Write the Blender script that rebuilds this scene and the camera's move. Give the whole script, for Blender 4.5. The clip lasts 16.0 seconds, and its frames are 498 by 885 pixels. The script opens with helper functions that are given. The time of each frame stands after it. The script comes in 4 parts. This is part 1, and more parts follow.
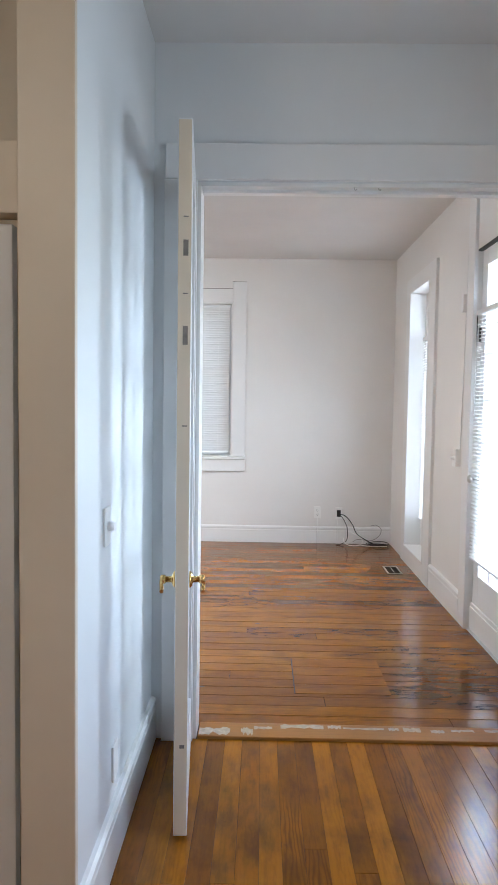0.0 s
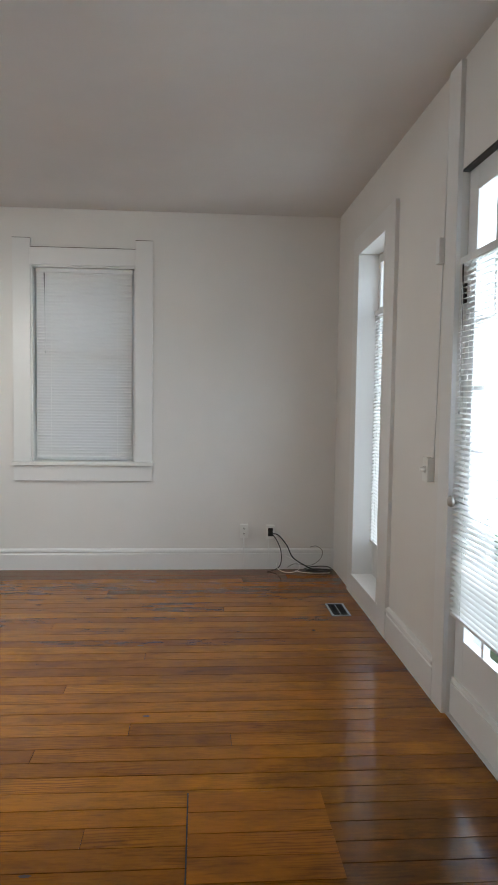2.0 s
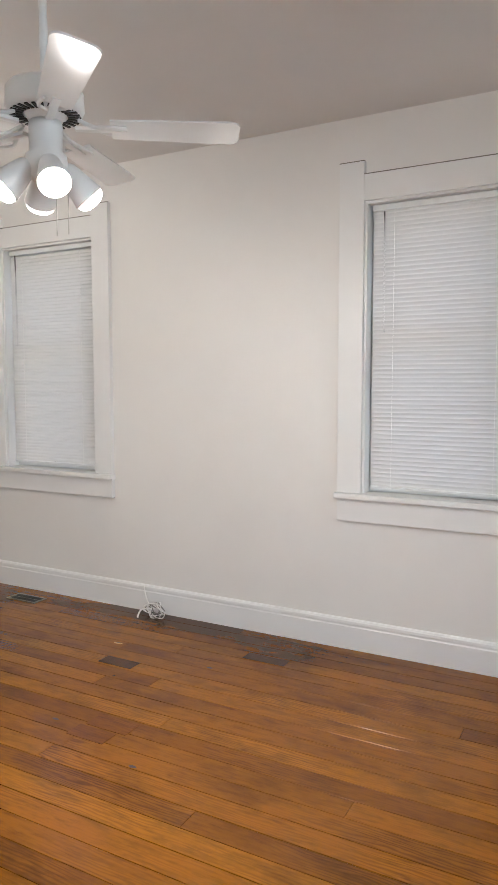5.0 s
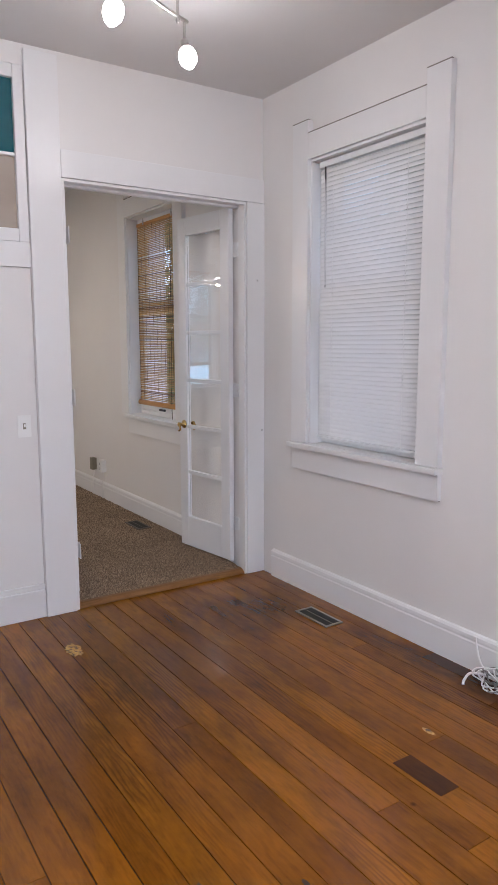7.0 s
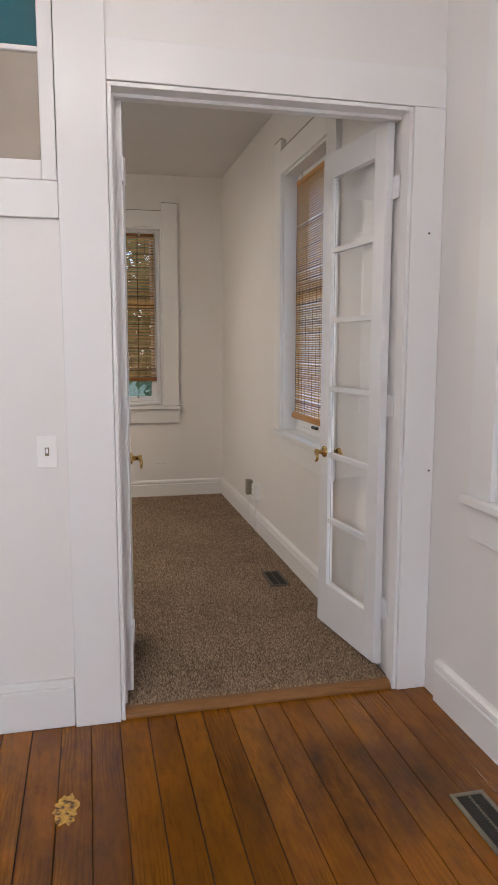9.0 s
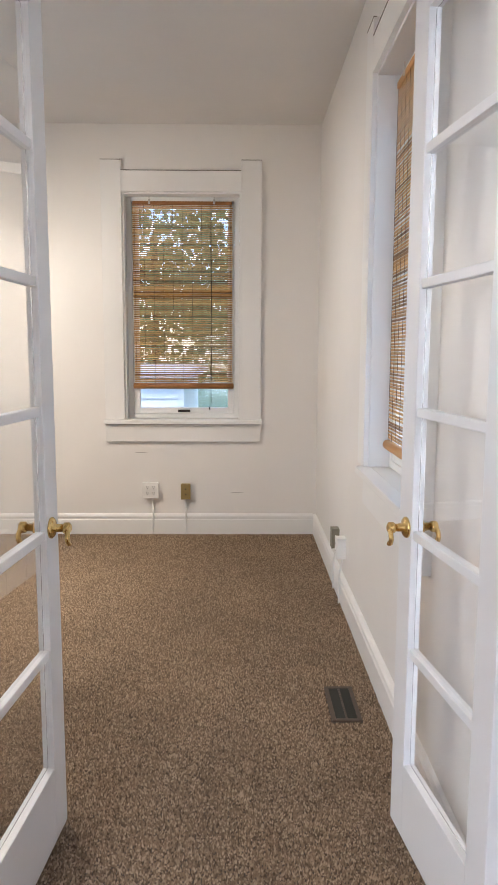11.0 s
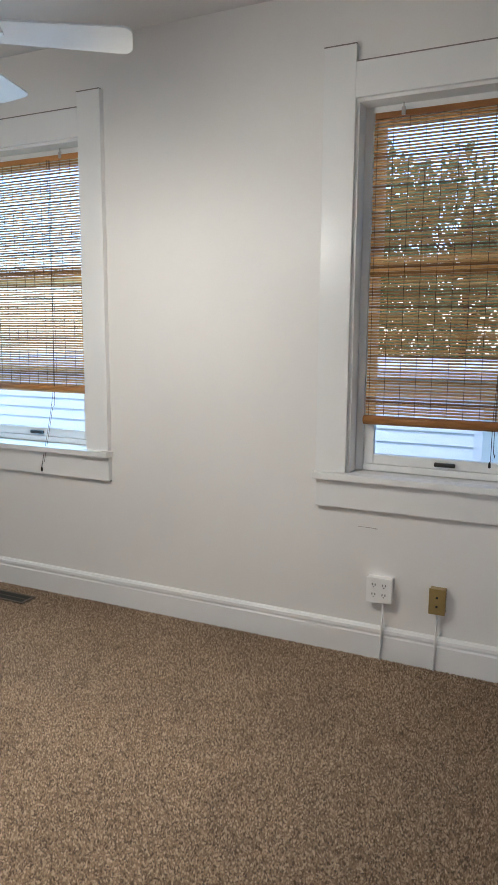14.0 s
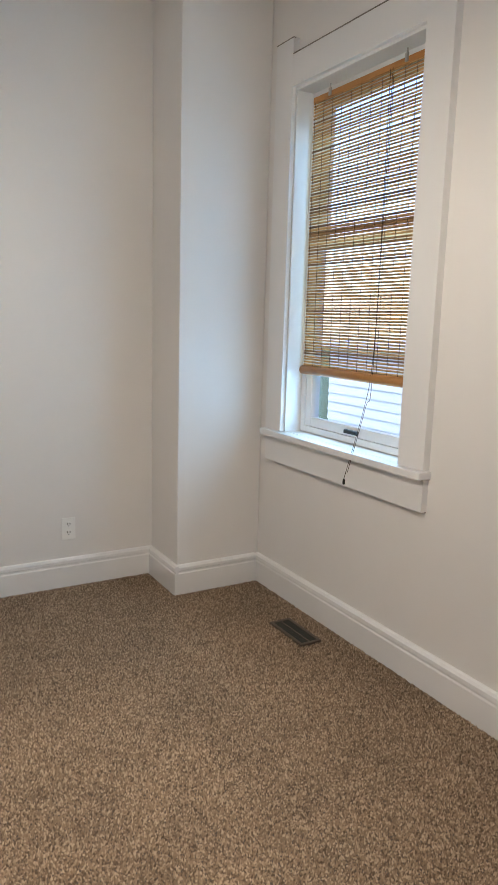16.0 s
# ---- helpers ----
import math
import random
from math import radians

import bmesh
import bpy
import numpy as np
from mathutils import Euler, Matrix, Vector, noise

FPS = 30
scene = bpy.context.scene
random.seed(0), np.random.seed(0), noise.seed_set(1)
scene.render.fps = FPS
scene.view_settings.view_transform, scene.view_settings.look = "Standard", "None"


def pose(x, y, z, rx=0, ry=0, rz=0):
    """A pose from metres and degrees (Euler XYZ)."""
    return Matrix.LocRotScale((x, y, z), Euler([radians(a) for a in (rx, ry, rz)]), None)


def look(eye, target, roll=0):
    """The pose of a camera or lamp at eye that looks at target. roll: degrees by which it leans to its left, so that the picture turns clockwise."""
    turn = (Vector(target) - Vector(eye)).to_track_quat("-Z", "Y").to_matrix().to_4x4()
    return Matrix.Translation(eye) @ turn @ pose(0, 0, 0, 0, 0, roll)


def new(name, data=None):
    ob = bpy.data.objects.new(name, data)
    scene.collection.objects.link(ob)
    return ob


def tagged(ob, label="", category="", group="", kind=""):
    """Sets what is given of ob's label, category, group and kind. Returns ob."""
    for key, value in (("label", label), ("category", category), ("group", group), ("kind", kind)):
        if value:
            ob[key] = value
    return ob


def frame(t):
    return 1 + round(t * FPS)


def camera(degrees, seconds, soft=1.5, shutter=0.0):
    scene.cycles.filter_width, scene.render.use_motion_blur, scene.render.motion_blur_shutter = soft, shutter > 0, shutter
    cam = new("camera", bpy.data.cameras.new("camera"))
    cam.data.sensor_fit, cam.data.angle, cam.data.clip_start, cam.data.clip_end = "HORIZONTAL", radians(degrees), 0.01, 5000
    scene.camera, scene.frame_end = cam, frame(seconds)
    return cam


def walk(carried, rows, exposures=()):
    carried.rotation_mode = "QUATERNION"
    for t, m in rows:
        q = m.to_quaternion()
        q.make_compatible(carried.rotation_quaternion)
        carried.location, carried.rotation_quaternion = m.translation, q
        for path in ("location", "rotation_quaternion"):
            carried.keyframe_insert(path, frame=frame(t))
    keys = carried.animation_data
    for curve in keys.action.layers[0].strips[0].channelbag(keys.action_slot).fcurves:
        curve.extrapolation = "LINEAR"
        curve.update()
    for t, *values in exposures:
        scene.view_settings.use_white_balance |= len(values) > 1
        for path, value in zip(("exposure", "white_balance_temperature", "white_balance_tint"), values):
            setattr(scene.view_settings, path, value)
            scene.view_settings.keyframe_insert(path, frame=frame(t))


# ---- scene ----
cam = camera(39.5, 16.0)
PATH = [
    (0, (0.329, -0.777, 1.464), (0.294, 1.22, 1.347), 0.8),
    (0.5, (0.381, -0.486, 1.453), (0.442, 1.509, 1.333), 0.9),
    (1, (0.419, -0.115, 1.455), (0.515, 1.879, 1.334), 0.8),
    (1.5, (0.513, 0.288, 1.45), (0.639, 2.28, 1.325), 0.7),
    (2, (0.549, 0.675, 1.437), (0.691, 2.666, 1.309), 0.8),
    (2.5, (0.592, 1.056, 1.437), (0.743, 3.045, 1.295), 0.6),
    (3, (0.677, 1.442, 1.447), (0.841, 3.43, 1.289), 0.6),
    (3.2, (0.688, 1.568, 1.446), (0.846, 3.556, 1.285), 0.6),
    (5.3, (0.355, 2.962, 1.506), (-0.741, 4.625, 1.326), -0.2),
    (5.5, (0.283, 3.089, 1.493), (-0.886, 4.7, 1.3), -0.3),
    (6, (0.064, 3.387, 1.506), (-1.316, 4.815, 1.273), -0.1),
    (6.5, (-0.181, 3.645, 1.484), (-1.728, 4.885, 1.218), 0.0),
    (7, (-0.399, 3.922, 1.473), (-2.052, 5.013, 1.192), -0.1),
    (7.5, (-0.613, 4.243, 1.475), (-2.374, 5.15, 1.198), -0.0),
    (8, (-0.889, 4.55, 1.441), (-2.726, 5.293, 1.169), -0.1),
    (8.5, (-1.171, 4.842, 1.429), (-3.055, 5.457, 1.157), -0.1),
    (9, (-1.485, 5.076, 1.419), (-3.416, 5.523, 1.15), 0.1),
    (9.2, (-1.626, 5.149, 1.427), (-3.566, 5.546, 1.144), 0.0),
    (11.3, (-3.068, 5.767, 1.375), (-5.053, 5.733, 1.127), 0.1),
    (11.5, (-3.206, 5.751, 1.387), (-5.189, 5.676, 1.14), 0.0),
    (12, (-3.556, 5.798, 1.396), (-5.53, 5.61, 1.138), 0.3),
    (12.5, (-3.913, 5.786, 1.366), (-5.888, 5.579, 1.123), 0.1),
    (13, (-4.277, 5.835, 1.424), (-6.23, 5.494, 1.158), 0.4),
    (13.5, (-4.609, 5.806, 1.439), (-6.507, 5.236, 1.168), 0.5),
    (14, (-4.89, 5.812, 1.506), (-6.682, 4.976, 1.201), 0.4),
    (14.5, (-5.178, 5.763, 1.491), (-6.769, 4.588, 1.194), 0.6),
    (15, (-5.444, 5.652, 1.447), (-6.868, 4.28, 1.147), 0.8),
    (15.5, (-5.719, 5.556, 1.441), (-6.976, 4.032, 1.126), 1.1),
    (16, (-6.005, 5.477, 1.438), (-6.993, 3.774, 1.089), 1.6),
]
EXPOSURES = [
    (0, 0.45, 5850, 7), (0.5, -0.05, 6050, 9), (1, -0.22, 6150, 8), (2, -0.45, 6150, 4), (3, -0.35, 6000, 4),
    (5.5, 0.0, 6400, 10), (6, -0.18, 6350, 10), (6.5, -0.38, 6400, 17), (7, -0.15, 5900, 18), (8, -0.08, 6000, 14), (9, -0.06, 6250, 16), (11.5, 0.78, 5750, 13), (12.5, 0.62, 5500, 12),
    (13, 0.5, 5250, 11), (14, 0.22, 5300, 9), (14.5, 0.02, 5650, 13), (15, -0.15, 5750, 11), (15.5, -0.15, 5600, 9), (16, 0.17, 5800, 12),
]
walk(cam, [(t, look(eye, target, roll)) for t, eye, target, roll in PATH], EXPOSURES)

# ---- world and daylight ----
world = bpy.data.worlds.new("sky")
scene.world = world
world.use_nodes = True
wn = world.node_tree.nodes
sky = wn.new("ShaderNodeTexSky")
sky.sky_type, sky.sun_disc = "NISHITA", False
sky.sun_elevation, sky.sun_rotation = radians(58), radians(70)
wn["Background"].inputs[1].default_value = 0.5
world.node_tree.links.new(sky.outputs[0], wn["Background"].inputs[0])
sun = new("sun", bpy.data.lights.new("sun", "SUN"))
sun.data.energy, sun.data.angle, sun.data.color = 1.2, radians(15), (1.0, 0.96, 0.9)
sun.matrix_world = look((17, 6, 30), (0, 0, 0))


def window_light(name, m, w, h, watts, col):
    d = bpy.data.lights.new(name, "AREA")
    d.shape, d.size, d.size_y, d.energy, d.color = "RECTANGLE", w, h, watts, col
    ob = new(name, d)
    ob.matrix_world = m
    return ob


window_light("daylight_door", look((1.95, 3.31, 1.4), (0.9, 3.31, 1.4)), 0.62, 2.0, 30, (0.84, 0.92, 1.0))
window_light("daylight_door", look((1.713, 3.31, 1.35), (0.9, 3.31, 1.35)), 0.26, 0.8, 50, (0.78, 0.89, 1.0))
window_light("daylight_narrow", look((1.95, 5.26, 1.35), (0.9, 5.26, 1.35)), 0.66, 2.2, 20, (0.86, 0.93, 1.0))
# added cool fill for the entry, through an unseen opening
window_light("entry_fill", look((1.95, 0.6, 1.6), (0.9, 0.6, 1.6)), 0.9, 1.3, 12, (0.75, 0.87, 1.0))
window_light("daylight_west", look((-7.928, 3.06, 1.62), (-7.0, 3.06, 1.62)), 0.70, 1.36, 15, (0.40, 0.74, 1.0))
window_light("daylight_north", look((-5.35, 6.365, 1.62), (-5.35, 5.6, 1.62)), 0.69, 1.36, 3, (0.45, 0.76, 1.0))

# ---- materials ----


def nodes_of(name):
    m = bpy.data.materials.new(name)
    m.use_nodes = True
    t = m.node_tree
    return m, t.nodes, t.links, t.nodes["Principled BSDF"]


def noise_on(n, l, vec, scale, detail=3.0, rough=0.55):
    t = n.new("ShaderNodeTexNoise")
    t.inputs["Scale"].default_value, t.inputs["Detail"].default_value, t.inputs["Roughness"].default_value = scale, detail, rough
    if vec is not None:
        l.new(vec, t.inputs["Vector"])
    return t.outputs["Fac"]


def ramp_on(n, l, fac, stops):
    r = n.new("ShaderNodeValToRGB")
    e = r.color_ramp.elements
    while len(e) < len(stops):
        e.new(0.5)
    for k, (p, c) in enumerate(stops):
        e[k].position, e[k].color = p, (*c, 1.0)
    l.new(fac, r.inputs["Fac"])
    return r.outputs["Color"]


def mix_on(n, l, a, b, fac, mode="MIX"):
    x = n.new("ShaderNodeMix")
    x.data_type, x.blend_type = "RGBA", mode
    for sock, v in ((x.inputs[6], a), (x.inputs[7], b), (x.inputs[0], fac)):
        if hasattr(v, "links"):
            l.new(v, sock)
        else:
            sock.default_value = v if isinstance(v, float) else (*v, 1.0)
    return x.outputs[2]


def bump_on(n, l, p, height, strength, dist):
    b = n.new("ShaderNodeBump")
    b.inputs["Strength"].default_value, b.inputs["Distance"].default_value = strength, dist
    l.new(height, b.inputs["Height"])
    l.new(b.outputs["Normal"], p.inputs["Normal"])


def coords(n):
    return n.new("ShaderNodeTexCoord").outputs["Object"]


def painted(name, col, rough, bump=0.12, var=0.06, grain=90.0):
    """Brushed or rolled paint: soft mottling, fine roller texture, a few scuffs."""
    m, n, l, p = nodes_of(name)
    v = coords(n)
    dark = tuple(c * (1 - var) for c in col)
    big = noise_on(n, l, v, 1.7, 4)
    c1 = ramp_on(n, l, big, [(0.3, dark), (0.7, col)])
    scuff = ramp_on(n, l, noise_on(n, l, v, 23.0, 6, 0.7), [(0.68, (0, 0, 0)), (0.8, (1, 1, 1))])
    l.new(mix_on(n, l, c1, tuple(c * 0.93 for c in col), scuff), p.inputs["Base Color"])
    rr = n.new("ShaderNodeMapRange")
    rr.inputs[3].default_value, rr.inputs[4].default_value = rough - 0.04, rough + 0.08
    l.new(noise_on(n, l, v, 5.0, 3), rr.inputs[0])
    l.new(rr.outputs[0], p.inputs["Roughness"])
    bump_on(n, l, p, noise_on(n, l, v, grain, 3), bump, 0.0012)
    return m


def plain(name, col, rough, metal=0.0, bump=0.0, scale=60.0, var=0.1):
    m, n, l, p = nodes_of(name)
    v = coords(n)
    f = noise_on(n, l, v, scale, 4)
    l.new(ramp_on(n, l, f, [(0.3, tuple(c * (1 - var) for c in col)), (0.7, col)]), p.inputs["Base Color"])
    p.inputs["Roughness"].default_value, p.inputs["Metallic"].default_value = rough, metal
    if bump:
        bump_on(n, l, p, f, bump, 0.002)
    return m


def wooden(name, along, light, mid, dark, rough, stain=0.5, wear=0.09, spread=1.0, marks=0.0, worn=()):
    """Old varnished fir: long growth lines along one axis, blotches, worn gloss; each board differs."""
    m, n, l, p = nodes_of(name)
    v = coords(n)
    rnd = n.new("ShaderNodeObjectInfo").outputs["Random"]
    off = n.new("ShaderNodeVectorMath")
    off.operation = "MULTIPLY_ADD"
    comb = n.new("ShaderNodeCombineXYZ")
    for k in range(3):
        l.new(rnd, comb.inputs[k])
    l.new(comb.outputs[0], off.inputs[0])
    off.inputs[1].default_value = (37.0, 53.0, 11.0)
    l.new(v, off.inputs[2])
    mp = n.new("ShaderNodeMapping")
    mp.inputs["Scale"].default_value = (1.4, 9.0, 8.0) if along == "x" else (9.0, 1.4, 8.0)
    l.new(off.outputs[0], mp.inputs["Vector"])
    # growth rings drawn out along the board
    w = n.new("ShaderNodeTexWave")
    w.wave_type, w.bands_direction = "BANDS", ("Y" if along == "x" else "X")
    w.inputs["Scale"].default_value, w.inputs["Distortion"].default_value = 2.3, 13.0
    w.inputs["Detail"].default_value, w.inputs["Detail Scale"].default_value = 3.0, 0.9
    l.new(mp.outputs[0], w.inputs["Vector"])
    rings = ramp_on(n, l, w.outputs["Fac"], [(0.03, tuple(0.62 * c for c in mid)), (0.14, tuple(0.9 * c for c in mid)), (0.4, tuple(0.5 * (a + b) for a, b in zip(light, mid))), (0.8, light), (1.0, light)])
    where = ramp_on(n, l, noise_on(n, l, off.outputs[0], 1.1, 2), [(0.50, (0.06, 0.06, 0.06)), (0.70, (0.65, 0.65, 0.65))])
    rings = mix_on(n, l, tuple(0.5 * (a + b) for a, b in zip(light, mid)), rings, where)
    fine = noise_on(n, l, mp.outputs[0], 6.0, 6, 0.7)
    c = mix_on(n, l, rings, dark, ramp_on(n, l, fine, [(0.48, (0, 0, 0)), (0.72, (0.4, 0.4, 0.4))]))
    mq = n.new("ShaderNodeMapping")
    mq.inputs["Scale"].default_value = (1.5, 3.6, 1.0) if along == "x" else (3.6, 1.5, 1.0)
    l.new(off.outputs[0], mq.inputs["Vector"])
    blot = noise_on(n, l, mq.outputs[0], 1.5, 6, 0.62)
    c = mix_on(n, l, c, dark, ramp_on(n, l, blot, [(0.47, (0, 0, 0)), (0.74, (stain, stain, stain))]))
    # black water marks that run over several boards, and small spots
    spread_over = noise_on(n, l, v, 2.1, 5, 0.68)
    c = mix_on(n, l, c, tuple(0.6 * k for k in dark), ramp_on(n, l, spread_over, [(0.57, (0, 0, 0)), (0.72, (marks, marks, marks))]))
    spots = noise_on(n, l, v, 13.0, 3, 0.5)
    c = mix_on(n, l, c, tuple(0.4 * k for k in dark), ramp_on(n, l, spots, [(0.68, (0, 0, 0)), (0.76, (marks, marks, marks))]))
    for (ex, ey), (ax, ay), force in worn:
        dv = n.new("ShaderNodeVectorMath")
        dv.operation = "MULTIPLY_ADD"
        dv.inputs[1].default_value, dv.inputs[2].default_value = (0.5 / ax, 0.5 / ay, 0), (-0.5 * ex / ax, -0.5 * ey / ay, 0)
        l.new(v, dv.inputs[0])
        ln = n.new("ShaderNodeVectorMath")
        ln.operation = "LENGTH"
        l.new(dv.outputs[0], ln.inputs[0])
        ragged = n.new("ShaderNodeMath")
        ragged.operation = "MULTIPLY_ADD"
        ragged.inputs[1].default_value = 0.8
        l.new(noise_on(n, l, mq.outputs[0], 2.6, 6, 0.7), ragged.inputs[0])
        l.new(ln.outputs["Value"], ragged.inputs[2])
        c = mix_on(n, l, c, tuple(0.75 * k for k in dark), ramp_on(n, l, ragged.outputs[0], [(0.52, (force, force, force)), (0.86, (0, 0, 0))]))
    knots = n.new("ShaderNodeTexVoronoi")
    knots.inputs["Scale"].default_value = 1.6
    l.new(off.outputs[0], knots.inputs["Vector"])
    c = mix_on(n, l, c, tuple(k * 0.35 for k in dark), ramp_on(n, l, knots.outputs["Distance"], [(0.008, (0.9, 0.9, 0.9)), (0.024, (0, 0, 0))]))
    tone = ramp_on(n, l, rnd, [(0.0, (1 - 0.42 * spread, 1 - 0.46 * spread, 1 - 0.45 * spread)), (0.25, (1 - 0.2 * spread, 1 - 0.22 * spread, 1 - 0.22 * spread)), (0.6, (1.0, 1.0, 1.0)), (1.0, (1 + 0.2 * spread, 1 + 0.3 * spread, 1 + 0.3 * spread))])
    c = mix_on(n, l, c, tone, 1.0, "MULTIPLY")
    l.new(c, p.inputs["Base Color"])
    rr = n.new("ShaderNodeMapRange")
    rr.inputs[3].default_value, rr.inputs[4].default_value = rough - 0.05, rough + wear
    p.inputs["Specular IOR Level"].default_value = 0.28
    l.new(noise_on(n, l, v, 3.3, 6, 0.65), rr.inputs[0])
    l.new(rr.outputs[0], p.inputs["Roughness"])
    bump_on(n, l, p, mix_on(n, l, fine, noise_on(n, l, v, 9.0, 3), 0.5), 0.12, 0.003)
    return m


def carpet_mat():
    """Twisted pile: every tuft has its own tone between dark brown and pale beige."""
    m, n, l, p = nodes_of("carpet_pile")
    v = coords(n)
    g = n.new("ShaderNodeNewGeometry").outputs["Random Per Island"]
    c = ramp_on(n, l, g, [(0.0, (0.105, 0.069, 0.041)), (0.25, (0.225, 0.156, 0.098)), (0.7, (0.345, 0.248, 0.162)), (1.0, (0.56, 0.43, 0.30))])
    broad = ramp_on(n, l, noise_on(n, l, v, 2.4, 6, 0.7), [(0.3, (0.80, 0.79, 0.78)), (0.7, (1.16, 1.15, 1.14))])
    l.new(mix_on(n, l, c, broad, 1.0, "MULTIPLY"), p.inputs["Base Color"])
    p.inputs["Roughness"].default_value = 0.95
    return m


def glass_mat(name, tint=(1, 1, 1), rough=0.0):
    m, n, l, p = nodes_of(name)
    p.inputs["Base Color"].default_value = (*tint, 1)
    p.inputs["Transmission Weight"].default_value, p.inputs["Roughness"].default_value = 1.0, rough
    p.inputs["IOR"].default_value = 1.45
    return m


def glow(name, col, strength):
    m, n, l, p = nodes_of(name)
    p.inputs["Base Color"].default_value = (*col, 1)
    p.inputs["Emission Color"].default_value, p.inputs["Emission Strength"].default_value = (*col, 1), strength
    return m


def reed_mat():
    m, n, l, p = nodes_of("bamboo_reed")
    g = n.new("ShaderNodeNewGeometry").outputs["Random Per Island"]
    c = ramp_on(n, l, g, [(0.0, (0.20, 0.095, 0.03)), (0.15, (0.46, 0.26, 0.085)), (0.75, (0.62, 0.375, 0.13)), (1.0, (0.72, 0.48, 0.21))])
    mp = n.new("ShaderNodeMapping")
    mp.inputs["Scale"].default_value = (4.0, 4.0, 160.0)
    l.new(coords(n), mp.inputs["Vector"])
    f = ramp_on(n, l, noise_on(n, l, mp.outputs[0], 4.0, 4), [(0.3, (0.62, 0.55, 0.5)), (0.55, (1, 1, 1))])
    l.new(mix_on(n, l, c, f, 1.0, "MULTIPLY"), p.inputs["Base Color"])
    p.inputs["Roughness"].default_value = 0.5
    p.inputs["Subsurface Weight"].default_value = 0.0
    return m


def leaf_mat():
    m, n, l, p = nodes_of("leaf")
    c = ramp_on(n, l, n.new("ShaderNodeNewGeometry").outputs["Random Per Island"], [(0.0, (0.10, 0.16, 0.08)), (0.6, (0.15, 0.24, 0.12)), (1.0, (0.24, 0.31, 0.14))])
    l.new(c, p.inputs["Base Color"])
    p.inputs["Roughness"].default_value = 0.5
    tr = n.new("ShaderNodeBsdfTranslucent")
    l.new(c, tr.inputs[0])
    mx = n.new("ShaderNodeMixShader")
    mx.inputs[0].default_value = 0.5
    l.new(p.outputs[0], mx.inputs[1])
    l.new(tr.outputs[0], mx.inputs[2])
    l.new(mx.outputs[0], n["Material Output"].inputs[0])
    return m


def slat_mat(name, thin):
    m, n, l, p = nodes_of(name)
    p.inputs["Base Color"].default_value = (0.80, 0.79, 0.77, 1)
    p.inputs["Roughness"].default_value = 0.3
    tr = n.new("ShaderNodeBsdfTranslucent")
    tr.inputs[0].default_value = (0.8, 0.8, 0.8, 1)
    mx = n.new("ShaderNodeMixShader")
    mx.inputs[0].default_value = thin
    l.new(p.outputs[0], mx.inputs[1])
    l.new(tr.outputs[0], mx.inputs[2])
    l.new(mx.outputs[0], n["Material Output"].inputs[0])
    return m


WALL = painted("wall_paint", (0.80, 0.775, 0.745), 0.42, 0.10, 0.04)
WALL_ENTRY = painted("wall_paint_cool", (0.76, 0.77, 0.77), 0.42, 0.10, 0.04)
CEIL = painted("ceiling_paint", (0.74, 0.72, 0.70), 0.75, 0.16, 0.05, 45.0)
TRIM = painted("trim_gloss_paint", (0.81, 0.80, 0.785), 0.29, 0.015, 0.03, 22.0)
# cream tone that carries the warm lamplight falling on the entry woodwork
WARM_LIT_CREAM = painted("warm_lit_cream_paint", (0.70, 0.60, 0.47), 0.38, 0.1, 0.08, 35.0)
DOORP = painted("door_white_paint", (0.80, 0.80, 0.80), 0.34, 0.035, 0.04, 22.0)
WORN_AREAS = (((1.3, 2.95), (0.75, 0.6), 0.6), ((-3.5, 6.05), (0.45, 0.4), 0.6), ((-1.9, 6.3), (1.4, 0.16), 0.7), ((-1.15, 6.15), (0.4, 0.25), 0.6), ((-3.2, 5.3), (1.0, 0.8), 0.42), ((-2.6, 4.6), (1.3, 0.9), 0.3))
FIR = wooden("fir_floor_across", "x", (0.35, 0.122, 0.004), (0.205, 0.064, 0.002), (0.034, 0.010, 0.0015), 0.125, 0.6, 0.09, 0.7, 0.2, WORN_AREAS)
FIR_Y = wooden("fir_floor_along", "y", (0.45, 0.165, 0.006), (0.25, 0.08, 0.0035), (0.042, 0.018, 0.005), 0.17, 0.8, 0.12, 1.0, 0.4, (((1.45, 1.75), (0.35, 0.5), 0.8),))
FIR_DARK = wooden("fir_patch_dark", "x", (0.27, 0.088, 0.005), (0.18, 0.052, 0.0035), (0.036, 0.014, 0.005), 0.17, 0.6)
FIR_STAIN = wooden("fir_stained_black", "x", (0.105, 0.033, 0.005), (0.075, 0.023, 0.004), (0.026, 0.009, 0.003), 0.17, 0.6)
OAK = wooden("oak_threshold", "x", (0.38, 0.165, 0.04), (0.28, 0.11, 0.025), (0.2, 0.09, 0.03), 0.42, 0.2)
OAK_Y = wooden("oak_reducer", "y", (0.27, 0.125, 0.042), (0.21, 0.092, 0.03), (0.11, 0.045, 0.015), 0.42, 0.2)
SUB = plain("dark_subfloor", (0.012, 0.008, 0.006), 0.9)
CARPET = carpet_mat()
BACKING = plain("carpet_backing", (0.10, 0.078, 0.06), 0.95)
GLASS = glass_mat("window_glass")
SLAT = slat_mat("white_vinyl_slat", 0.3)
SLAT_SHUT = slat_mat("white_vinyl_slat_opaque", 0.08)
# dark tone for shadow lines at trim joints, also for scratches and notches
JOINT_SHADE_MARK = plain("joint_shade_and_marks", (0.27, 0.24, 0.215), 0.9, 0, 0, 30.0, 0.4)
REED = reed_mat()
